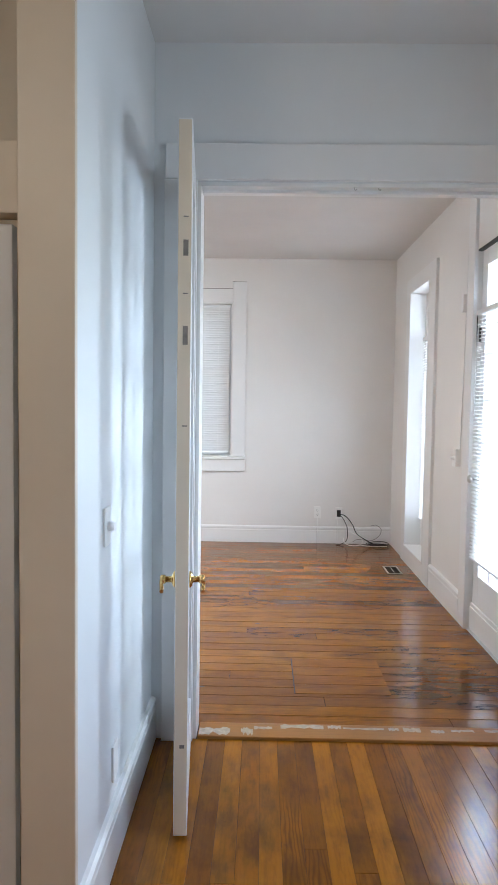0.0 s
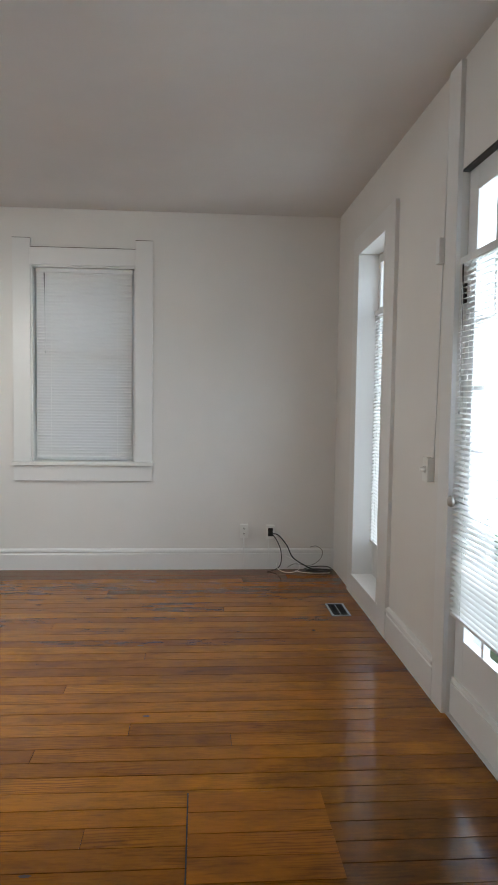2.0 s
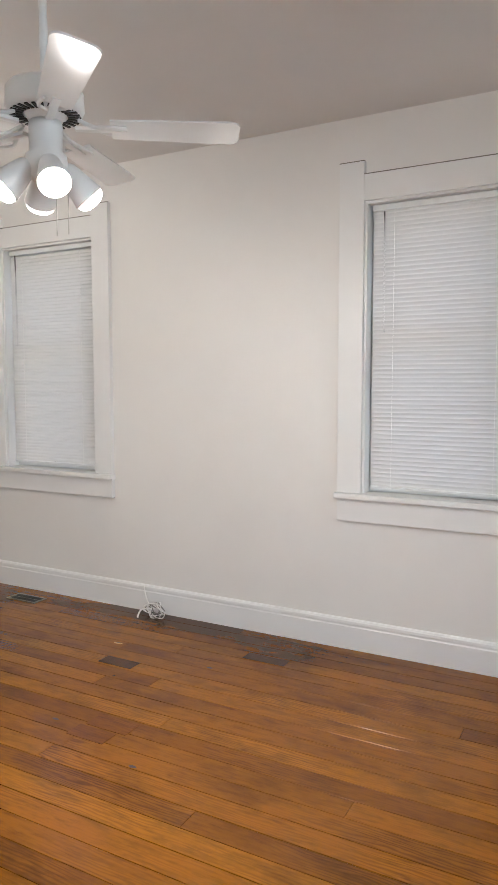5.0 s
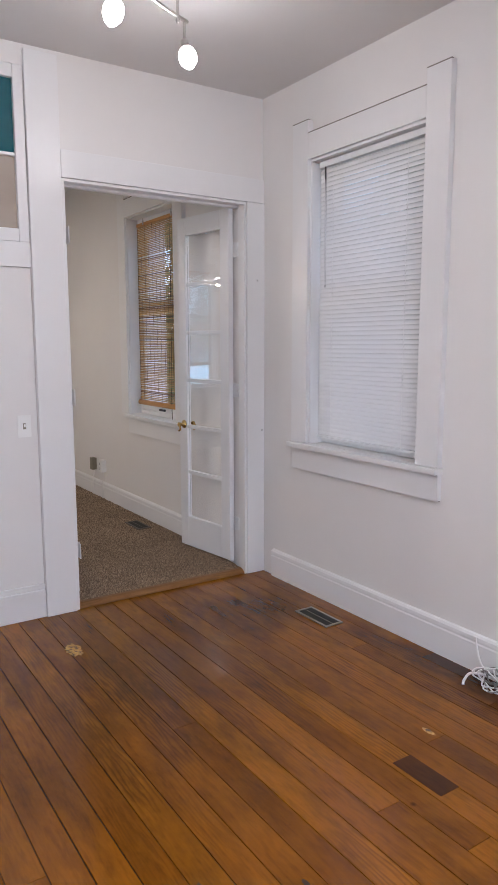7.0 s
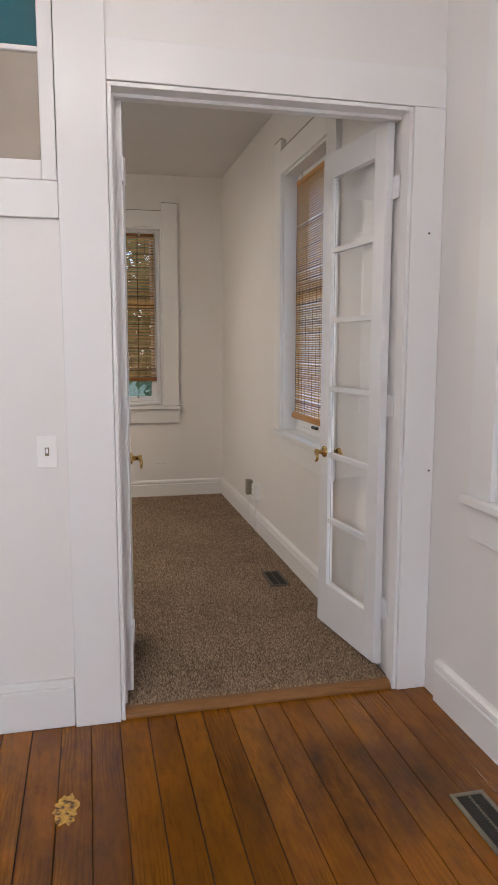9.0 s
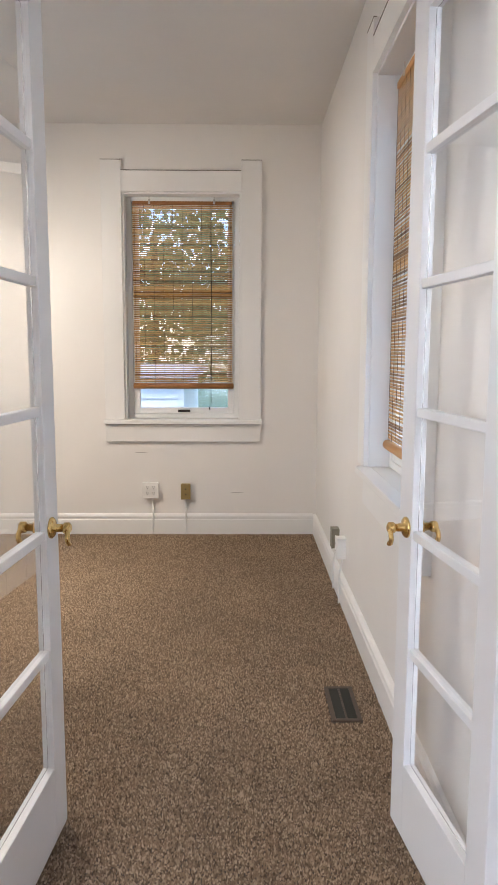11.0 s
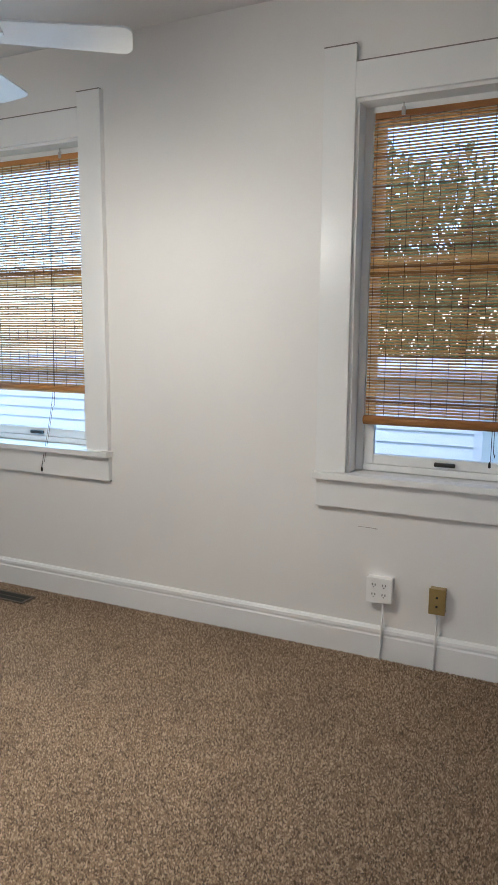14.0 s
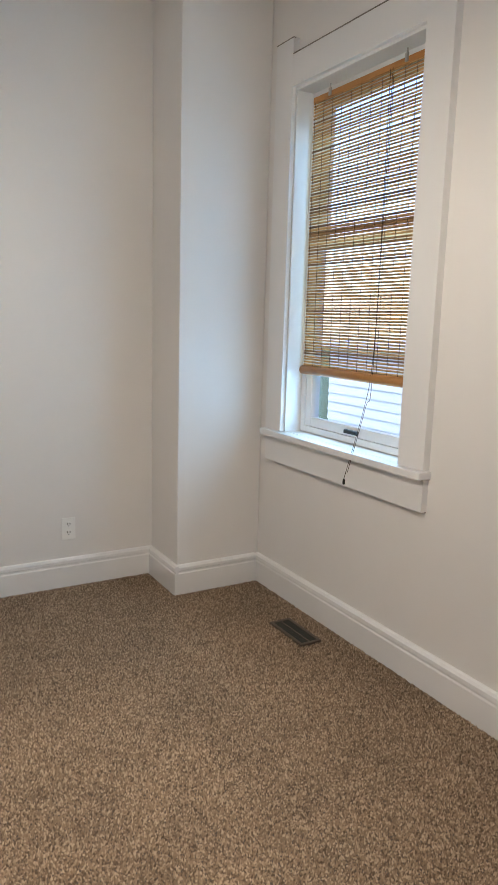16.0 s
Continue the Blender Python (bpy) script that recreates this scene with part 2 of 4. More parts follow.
BAMBOO = wooden("bamboo_valance", "x", (0.55, 0.28, 0.09), (0.45, 0.2, 0.06), (0.25, 0.1, 0.03), 0.45, 0.2)
VINYL = plain("white_vinyl", (0.80, 0.80, 0.79), 0.32, 0, 0, 8.0, 0.03)
PLATE = plain("white_plastic", (0.87, 0.86, 0.83), 0.35, 0, 0, 8.0, 0.03)
BRASS = plain("brass", (0.75, 0.52, 0.20), 0.22, 1.0, 0.05, 30.0, 0.15)
TAN = plain("tan_plate", (0.33, 0.24, 0.09), 0.4, 0.2, 0.05, 30.0, 0.1)
STEEL = plain("brushed_steel", (0.55, 0.53, 0.50), 0.3, 1.0, 0.1, 120.0, 0.15)
DARKM = plain("dark_metal", (0.03, 0.028, 0.026), 0.45, 0.4)
VENT = plain("vent_enamel", (0.25, 0.22, 0.155), 0.45, 0.2, 0.1, 40.0, 0.2)
VENT_D = plain("vent_dark_slat", (0.045, 0.045, 0.038), 0.5, 0.3, 0.1, 40.0, 0.2)
VENT_B = plain("vent_brown", (0.12, 0.085, 0.06), 0.5, 0.3, 0.1, 40.0, 0.2)
BLACK = plain("black_rubber", (0.015, 0.015, 0.015), 0.5)
THREAD = plain("dark_thread", (0.05, 0.025, 0.012), 0.9)
GREYC = plain("grey_cable", (0.26, 0.245, 0.225), 0.5)
VENT_G = plain("vent_grey_enamel", (0.33, 0.36, 0.36), 0.4, 0.2, 0.1, 40.0, 0.2)
FANW = plain("fan_white_enamel", (0.78, 0.79, 0.78), 0.3, 0, 0, 10.0, 0.03)
BULB = glow("lit_bulb", (1.0, 0.95, 0.88), 28.0)
SHADEGLOW = glow("lit_frosted_shade", (1.0, 0.94, 0.85), 85.0)
# glow of the unseen dome added behind the start
DOME = glow("added_dome_glow", (1.0, 0.82, 0.62), 70.0)
CLEARG = glass_mat("clear_shade_glass")
TEAL = plain("teal_painted_glass", (0.01, 0.115, 0.14), 0.12, 0, 0, 5.0, 0.15)
BEIGE = plain("beige_glass", (0.42, 0.36, 0.30), 0.15, 0, 0, 5.0, 0.1)
FILLER, fn, fl, fp = nodes_of("worn_yellow_filler")
fl.new(ramp_on(fn, fl, noise_on(fn, fl, coords(fn), 48.0, 4, 0.6), [(0.40, (0.07, 0.03, 0.008)), (0.48, (0.50, 0.27, 0.04)), (0.7, (0.68, 0.42, 0.08))]), fp.inputs["Base Color"])
fp.inputs["Roughness"].default_value = 0.6
STAIN = plain("dark_floor_stain", (0.045, 0.016, 0.005), 0.75, 0, 0.1, 20.0, 0.4)
WORN = plain("bare_worn_paint", (0.60, 0.52, 0.42), 0.6, 0, 0.4, 50.0, 0.35)
SIDING = painted("white_siding_paint", (0.80, 0.82, 0.84), 0.6)
LEAF = leaf_mat()
BARK = plain("tree_bark", (0.10, 0.07, 0.05), 0.9, 0, 0.5, 30.0, 0.4)
GRASS = plain("rough_lawn", (0.09, 0.13, 0.05), 0.9, 0, 0.6, 20.0, 0.5)
STONE = plain("grey_stone", (0.35, 0.36, 0.36), 0.8, 0, 0.4, 14.0, 0.3)

# ---- mesh helpers ----


def box(bm, x0, x1, y0, y1, z0, z1):
    v = [bm.verts.new(c) for c in ((x0, y0, z0), (x1, y0, z0), (x1, y1, z0), (x0, y1, z0), (x0, y0, z1), (x1, y0, z1), (x1, y1, z1), (x0, y1, z1))]
    for f in ((3, 2, 1, 0), (4, 5, 6, 7), (0, 1, 5, 4), (1, 2, 6, 5), (2, 3, 7, 6), (3, 0, 4, 7)):
        bm.faces.new([v[i] for i in f])
    return v


def boxes(*bs, bevel=0.0):
    bm = bmesh.new()
    for b in bs:
        box(bm, *b)
    if bevel:
        bmesh.ops.bevel(bm, geom=bm.edges[:], offset=bevel, segments=2, affect="EDGES", profile=0.6)
    return bm


def ring(c, ax, r, n):
    ax = Vector(ax).normalized()
    a = ax.orthogonal().normalized()
    b = ax.cross(a)
    return [Vector(c) + r * (math.cos(k * math.tau / n) * a + math.sin(k * math.tau / n) * b) for k in range(n)]


def lathe(bm, base, axis, profile, n=20, cap=True):
    """Turned shape: profile rows of (distance along the axis, radius)."""
    base, axis = Vector(base), Vector(axis).normalized()
    rows = [[bm.verts.new(p) for p in ring(base + axis * d, axis, max(r, 1e-4), n)] for d, r in profile]
    for a, b in zip(rows, rows[1:]):
        for k in range(n):
            bm.faces.new((a[k], a[(k + 1) % n], b[(k + 1) % n], b[k])).smooth = True
    if cap:
        bm.faces.new(rows[0][::-1])
        bm.faces.new(rows[-1])
    return bm


def tube(bm, pts, r, n=8):
    """A round cord or rod along points, smoothed."""
    pts = [Vector(p) for p in pts]
    path = []
    for i in range(len(pts) - 1):
        p0, p1, p2, p3 = pts[max(i - 1, 0)], pts[i], pts[i + 1], pts[min(i + 2, len(pts) - 1)]
        for s in range(6):
            t = s / 6
            path.append(0.5 * ((2 * p1) + (p2 - p0) * t + (2 * p0 - 5 * p1 + 4 * p2 - p3) * t * t + (3 * p1 - p0 - 3 * p2 + p3) * t ** 3))
    path.append(pts[-1])
    prev = None
    d0 = (path[1] - path[0]).normalized()
    a = d0.orthogonal().normalized()
    for i, p in enumerate(path):
        d = (path[min(i + 1, len(path) - 1)] - path[max(i - 1, 0)]).normalized()
        a = (a - d * a.dot(d)).normalized()
        b = d.cross(a)
        row = [bm.verts.new(p + r * (math.cos(k * math.tau / n) * a + math.sin(k * math.tau / n) * b)) for k in range(n)]
        if prev:
            for k in range(n):
                bm.faces.new((prev[k], prev[(k + 1) % n], row[(k + 1) % n], row[k])).smooth = True
        else:
            bm.faces.new(row[::-1])
        prev = row
    bm.faces.new(prev)
    return bm


def obj(name, bm, material):
    bmesh.ops.recalc_face_normals(bm, faces=bm.faces[:])
    me = bpy.data.meshes.new(name)
    bm.to_mesh(me)
    bm.free()
    me.materials.append(material)
    return new(name, me)


def part(name, bm, material, parent, label=""):
    ob = obj(name, bm, material)
    ob.parent = parent
    return tagged(ob, label) if label else ob


def thing(name, m, label, category, group="", kind=""):
    ob = new(name)
    ob.matrix_world = m
    ob.empty_display_size = 0.1
    return tagged(ob, label, category, group, kind)


def structure(name, bm, material, label, category):
    return tagged(obj(name, bm, material), label, category, kind="structure")


def holed(axis, face, back, u0, u1, z0, z1, holes):
    """A wall slab between two planes across an axis, with openings (u0, u1, z0, z1) cut right through."""
    bm = bmesh.new()
    us = sorted({u0, u1, *[h[0] for h in holes], *[h[1] for h in holes]})
    zs = sorted({z0, z1, *[h[2] for h in holes], *[h[3] for h in holes]})

    def solid(i, j):
        if not (0 <= i < len(us) - 1 and 0 <= j < len(zs) - 1):
            return False
        u, z = (us[i] + us[i + 1]) / 2, (zs[j] + zs[j + 1]) / 2
        return not any(a < u < b and c < z < d for a, b, c, d in holes)

    def at(u, z, w):
        return (w, u, z) if axis == "x" else (u, w, z)

    def quad(*ps):
        bm.faces.new([bm.verts.new(p) for p in ps])

    for i in range(len(us) - 1):
        for j in range(len(zs) - 1):
            if not solid(i, j):
                continue
            a, b, c, d = us[i], us[i + 1], zs[j], zs[j + 1]
            for w in (face, back):
                quad(at(a, c, w), at(b, c, w), at(b, d, w), at(a, d, w))
            for k, (p, q) in (((i - 1, j), ((a, c), (a, d))), ((i + 1, j), ((b, c), (b, d))), ((i, j - 1), ((a, c), (b, c))), ((i, j + 1), ((a, d), (b, d)))):
                if not solid(*k):
                    quad(at(*p, face), at(*q, face), at(*q, back), at(*p, back))
    bmesh.ops.remove_doubles(bm, verts=bm.verts[:], dist=1e-5)
    return bm

# ---- large structure ----
HT = 2.93      # ceiling
CZ = 0.053     # top of the carpet
WEST, MID0, MID1, EAST, NORTH = -7.86, -4.18, -4.04, 1.69, 6.43
CNORTH, SOUTHC = 6.297, 2.06

structure("wall_north", holed("y", NORTH, NORTH + 0.2, MID1, EAST + 0.2, -0.1, HT, [(-0.815, 0.02, 0.9, 2.48), (-3.555, -2.705, 0.9, 2.48)]), WALL, "white painted plaster wall with two blinded windows", "wall")
# the third opening is unseen, added for the entry's fill lamp
structure("wall_east", holed("x", EAST, EAST + 0.2, -3.2, NORTH, -0.1, HT, [(2.90, 3.71, 0.0, 2.45), (4.90, 5.62, 0.165, 2.48), (0.1, 1.1, 0.95, 2.25)]), WALL, "white painted plaster wall with a glazed door", "wall")
structure("wall_middle", holed("x", MID1, MID0, SOUTHC - 0.15, NORTH, -0.1, HT, [(5.165, 6.298, -0.1, 2.32), (4.06, 4.995, -0.1, 2.83)]), WALL, "white painted partition wall with a wide doorway", "wall")
structure("wall_south", holed("y", 2.29, 2.15, MID1, EAST, -0.1, HT, [(0.05, 1.55, -0.1, 2.37)]), WALL_ENTRY, "white painted wall with a wide opening to the entry", "wall")
structure("wall_carpet_north", holed("y", CNORTH, NORTH + 0.2, WEST, MID0, -0.1, HT, [(-5.77, -4.93, 0.9, 2.48)]), WALL, "cream white painted wall with a bamboo-shaded window", "wall")
structure("wall_carpet_west", holed("x", WEST, WEST - 0.2, SOUTHC - 0.15, NORTH + 0.2, -0.1, HT, [(4.915, 5.745, 0.9, 2.48), (2.635, 3.485, 0.9, 2.48)]), WALL, "white painted wall with two bamboo-shaded windows", "wall")
structure("wall_carpet_south", boxes((WEST, MID0, SOUTHC - 0.15, SOUTHC, -0.1, HT)), WALL, "white painted plaster wall", "wall")
structure("chimney_breast", boxes((WEST + 0.002, -7.385, SOUTHC + 0.002, 2.405, -0.05, HT - 0.002), bevel=0.006), WALL, "white painted boxed-in chimney corner", "wall")
structure("wall_entry_left", boxes((-0.26, -0.13, 0.94, 2.148, -0.1, HT - 0.002)), WALL_ENTRY, "white painted short wall beside the opened glass door", "wall")
structure("wall_entry_south", boxes((-2.2, EAST, -3.35, -3.2, -0.1, HT)), WALL_ENTRY, "plain white wall", "wall")
structure("wall_entry_west", boxes((-2.35, -2.2, -3.35, 2.15, -0.1, HT)), WALL_ENTRY, "plain white wall", "wall")
structure("ceiling_living", boxes((MID1, EAST, 2.29, NORTH, HT, HT + 0.1)), CEIL, "flat white painted ceiling", "ceiling")
structure("ceiling_carpet", boxes((WEST, MID0, SOUTHC, CNORTH, HT, HT + 0.1)), CEIL, "flat white painted ceiling", "ceiling")
structure("ceiling_entry", boxes((-2.35, EAST, -3.35, 2.15, HT, HT + 0.1)), CEIL, "flat white painted ceiling", "ceiling")
structure("roof", boxes((-8.2, 2.0, -3.5, 6.8, HT + 0.12, HT + 0.2)), CEIL, "plain roof deck", "roof")
structure("carpet_floor", boxes((WEST, MID0 - 0.1, SOUTHC, CNORTH, -0.1, CZ - 0.004), (MID0 - 0.1, MID0, SOUTHC, 5.1, -0.1, CZ - 0.004), (MID0 - 0.1, MID0 + 0.098, 5.166, 6.297, -0.1, 0.02)), BACKING, "brown and grey speckled cut-pile carpet", "carpet")
def tufts(x0, x1, y0, y1, pitch, clear):
    """Leaning pile tufts over a floor, left out where `clear` boxes stand."""
    gen = np.random.default_rng(4)
    gx, gy = np.meshgrid(np.arange(x0, x1, pitch), np.arange(y0, y1, pitch))
    c = np.stack([gx.ravel(), gy.ravel()], 1) + gen.uniform(-0.5, 0.5, (gx.size, 2)) * pitch
    keep = np.ones(len(c), bool)
    for a, b, d, e in clear:
        keep &= ~((c[:, 0] > a) & (c[:, 0] < b) & (c[:, 1] > d) & (c[:, 1] < e))
    c = c[keep]
    n = len(c)
    turn, r = gen.uniform(0, math.tau, n), pitch * gen.uniform(0.75, 1.25, n)
    v = np.zeros((n, 4, 3))
    for k in range(3):
        v[:, k, 0] = c[:, 0] + r * np.cos(turn + k * math.tau / 3)
        v[:, k, 1] = c[:, 1] + r * np.sin(turn + k * math.tau / 3)
        v[:, k, 2] = CZ - 0.005
    v[:, 3, :2] = c + gen.normal(0, 0.45, (n, 2)) * pitch
    v[:, 3, 2] = CZ + gen.uniform(0.0, 0.0065, n)
    v[:, :, 2] -= 0.021 * np.clip((c[:, 0] - MID0 + 0.12) / 0.2, 0, 1)[:, None] * (c[:, 1] > 5.1)[:, None]
    f = np.array([(0, 1, 3), (1, 2, 3), (2, 0, 3)])[None] + 4 * np.arange(n)[:, None, None]
    me = bpy.data.meshes.new("pile")
    me.vertices.add(4 * n)
    me.vertices.foreach_set("co", v.ravel())
    me.loops.add(9 * n)
    me.loops.foreach_set("vertex_index", f.ravel().astype(np.int32))
    me.polygons.add(3 * n)
    me.polygons.foreach_set("loop_start", np.arange(0, 9 * n, 3, dtype=np.int32))
    me.update(calc_edges=True)
    me.materials.append(CARPET)
    return me


pile = new("pile", tufts(WEST + 0.02, MID0 + 0.1, SOUTHC + 0.02, CNORTH - 0.02, 0.0050, [(WEST, -7.36, SOUTHC, 2.43), (-5.485, -5.215, 6.075, 6.193), (-7.738, -7.622, 2.915, 3.185)]))
pile.parent = bpy.data.objects["carpet_floor"]
tagged(pile, "brown and beige twisted carpet tufts", kind="stuff")
structure("entry_floor_rest", boxes((-2.2, EAST, -3.2, -1.2, -0.1, -0.004), (-2.2, -0.26, -1.2, 0.94, -0.1, -0.004)), FIR_Y, "orange varnished wooden floor", "floor")

# cream end board of the short wall, header and closet front beside it
# the cream of these boards holds the warm light that falls here
structure("entry_post_trim", boxes((-0.268, -0.127, 0.915, 0.938, -0.0, HT), bevel=0.003), WARM_LIT_CREAM, "end board of a wall, cream with warm light painted in", "trim")
structure("closet_header", boxes((-1.3, -0.27, 0.93, 1.0, 1.915, 2.09), bevel=0.003), WARM_LIT_CREAM, "closet header board, cream with warm light painted in", "trim")
structure("closet_back", boxes((-1.4, -0.262, 1.35, 1.4, 0.0, HT)), WARM_LIT_CREAM, "closet back, cream with warm light painted in", "wall")
d = thing("closet_door", pose(-0.30, 0.99, 0.01), "white painted closet door standing ajar", "door")
part("door_leaf", boxes((-0.75, 0.0, -0.018, 0.018, 0, 1.89), bevel=0.004), DOORP, d)

# ---- trim runs ----


def skirting(name, p0, p1, out, z, h=0.175, material=TRIM, label="white painted baseboard with a moulded cap"):
    """Baseboard from p0 to p1 on a wall, standing out towards `out`: flat board, cap bead and shoe."""
    p0, p1, out = Vector((*p0, z)), Vector((*p1, z)), Vector((*out, 0))
    prof = [(0, 0), (0.021, 0), (0.021, h - 0.045), (0.017, h - 0.038), (0.017, h - 0.03), (0.023, h - 0.026), (0.021, h - 0.012), (0.012, h - 0.003), (0, h)]
    bm = bmesh.new()
    rows = [[bm.verts.new(p + out * a + Vector((0, 0, b))) for a, b in prof] for p in (p0, p1)]
    for k in range(len(prof) - 1):
        bm.faces.new((rows[0][k], rows[0][k + 1], rows[1][k + 1], rows[1][k]))
    bm.faces.new(rows[0])
    bm.faces.new(rows[1][::-1])
    return structure(name, bm, material, label, "baseboard")


skirting("baseboard_north", (MID1 + 0.13, NORTH), (EAST, NORTH), (0, -1), 0)
skirting("baseboard_east", (EAST, 3.86), (EAST, 4.688), (-1, 0), 0, 0.2)
skirting("baseboard_middle", (MID1, 2.30), (MID1, 4.05), (1, 0), 0)
skirting("baseboard_carpet_north", (WEST, CNORTH), (MID0, CNORTH), (0, -1), CZ - 0.01, 0.162)
skirting("baseboard_carpet_west", (WEST, 2.406), (WEST, CNORTH - 0.022), (1, 0), CZ - 0.01, 0.162)
skirting("baseboard_chimney_side", (WEST + 0.022, 2.405), (-7.385, 2.405), (0, 1), CZ - 0.01, 0.162)
skirting("baseboard_chimney_front", (-7.385, 2.428), (-7.385, SOUTHC + 0.022), (1, 0), CZ - 0.01, 0.162)
skirting("baseboard_carpet_south", (-7.385, SOUTHC), (MID0, SOUTHC), (0, 1), CZ - 0.01, 0.162)
skirting("baseboard_entry", (-0.13, 0.94), (-0.13, 2.147), (1, 0), 0, 0.19)

# opening between entry and living room
o = thing("entry_opening_casing", pose(0, 0, 0), "white painted casing of the wide opening", "door frame", kind="structure")
part("head_casing", boxes((-0.08, 1.66, 2.126, 2.15, 2.375, 2.52), bevel=0.003), TRIM, o)
part("side_casing", boxes((-0.085, 0.05, 2.126, 2.15, 0.0, 2.374), bevel=0.003), TRIM, o)
part("side_casing", boxes((1.55, 1.66, 2.126, 2.15, 0.0, 2.374), bevel=0.003), TRIM, o)
part("jamb", boxes((0.05, 0.066, 2.151, 2.289, 0.0, 2.355), (1.534, 1.55, 2.151, 2.289, 0.0, 2.355), (0.05, 1.55, 2.151, 2.289, 2.355, 2.37), (0.066, 1.534, 2.20, 2.235, 2.342, 2.356), bevel=0.002), TRIM, o)
for hx in (0.70, 0.80):
    part("hook", tube(bmesh.new(), [(hx, 2.16, 2.362), (hx, 2.158, 2.35), (hx + 0.005, 2.156, 2.344), (hx + 0.009, 2.156, 2.35)], 0.0018), STEEL, o, "small bare steel hook")
t = thing("threshold", pose(0, 0, 0), "worn wooden threshold with flaking pale paint", "threshold", kind="structure")
part("board", boxes((0.07, 1.53, 2.155, 2.288, -0.02, 0.012), bevel=0.004), OAK, t)
bm = bmesh.new()
rng = random.Random(5)
x = 0.075
while x < 1.50:
    w = rng.uniform(0.03, 0.2)
    y = rng.choice((2.262, 2.252, 2.24)) if x > 0.28 else 2.21
    dep = rng.uniform(0.012, 0.03) if x > 0.28 else rng.uniform(0.03, 0.05)
    n = 9
    lo = [bm.verts.new((x + w * k / n, y - dep * rng.uniform(0.3, 1.1), 0.0135)) for k in range(n + 1)]
    hi = [bm.verts.new((x + w * k / n, y + dep * rng.uniform(0.2, 0.7), 0.0135)) for k in range(n + 1)]
    for k in range(n):
        bm.faces.new((lo[k], lo[k + 1], hi[k + 1], hi[k]))
    x += w + rng.uniform(0.0, 0.06)
part("flaking_paint", bm, WORN, t, "flaking pale paint")

# doorway to the carpeted room
o = thing("doorway_casing", pose(0, 0, 0), "white painted casing of the double doorway", "door frame", kind="structure")
part("side_casing", boxes((MID1, MID1 + 0.022, 4.995, 5.163, 0.0, 2.905), bevel=0.003), TRIM, o)
part("side_casing", boxes((MID1, MID1 + 0.022, 6.299, 6.428, 0.0, 2.32), bevel=0.003), TRIM, o)
part("head_casing", boxes((MID1, MID1 + 0.019, 5.164, 6.428, 2.322, 2.46), bevel=0.003), TRIM, o)
part("jamb", boxes((MID0, MID1 + 0.012, 5.165, 5.18, 0, 2.305), (-4.092, MID1 + 0.012, 6.283, 6.298, 0, 2.305), (MID0, MID1 + 0.012, 5.165, 6.298, 2.305, 2.32), bevel=0.002), TRIM, o)
part("door_stop", boxes((MID0 + 0.05, MID0 + 0.085, 5.18, 5.192, 0.03, 2.293), (MID0 + 0.05, MID0 + 0.085, 5.18, 6.283, 2.293, 2.305)), TRIM, o)
bm = bmesh.new()
prof = [(-4.034, 0.0), (-4.034, 0.010), (-4.042, 0.022), (-4.058, 0.030), (-4.08, 0.031), (-4.08, 0.0)]
rows = [[bm.verts.new((a, y, b)) for a, b in prof] for y in (5.182, 6.281)]
for k in range(len(prof)):
    j = (k + 1) % len(prof)
    bm.faces.new((rows[0][k], rows[0][j], rows[1][j], rows[1][k]))
bm.faces.new(rows[0])
bm.faces.new(rows[1][::-1])
structure("carpet_reducer_strip", bm, OAK_Y, "light brown wooden reducer strip at the carpet edge", "threshold")

# blocked-up doorway with transom beside it
o = thing("blocked_doorway", pose(0, 0, 0), "white painted blocked doorway with a painted transom above", "door panel", kind="structure")
part("panel", boxes((MID0 + 0.02, MID1 - 0.015, 4.06, 4.994, 0.0, 1.86)), WALL, o)
part("panel_base", boxes((MID1 - 0.014, MID1 + 0.012, 4.062, 4.992, 0.0, 0.155), (MID1 - 0.014, MID1 + 0.004, 4.062, 4.992, 0.155, 0.185), bevel=0.004), TRIM, o)
part("header", boxes((MID0 + 0.02, MID1 + 0.004, 4.06, 4.994, 1.862, 1.985), bevel=0.003), TRIM, o)
part("transom_frame", boxes((MID1 - 0.05, MID1 + 0.006, 4.942, 4.992, 1.986, 2.828), (MID1 - 0.05, MID1 + 0.006, 4.062, 4.112, 1.986, 2.828), (MID1 - 0.05, MID1 + 0.004, 4.112, 4.942, 1.986, 2.05), (MID1 - 0.05, MID1 + 0.004, 4.112, 4.942, 2.765, 2.828), (MID1 - 0.04, MID1 - 0.005, 4.112, 4.942, 2.398, 2.415), bevel=0.004), TRIM, o)
part("upper_pane", boxes((MID1 - 0.03, MID1 - 0.022, 4.105, 4.948, 2.41, 2.77)), TEAL, o, "teal painted glass pane")
part("lower_pane", boxes((MID1 - 0.03, MID1 - 0.022, 4.105, 4.948, 2.045, 2.402)), BEIGE, o, "beige glass pane")
part("back_panel", boxes((MID0, MID0 + 0.018, 4.06, 4.994, 0.0, 2.83)), WALL, o)

# ---- windows ----


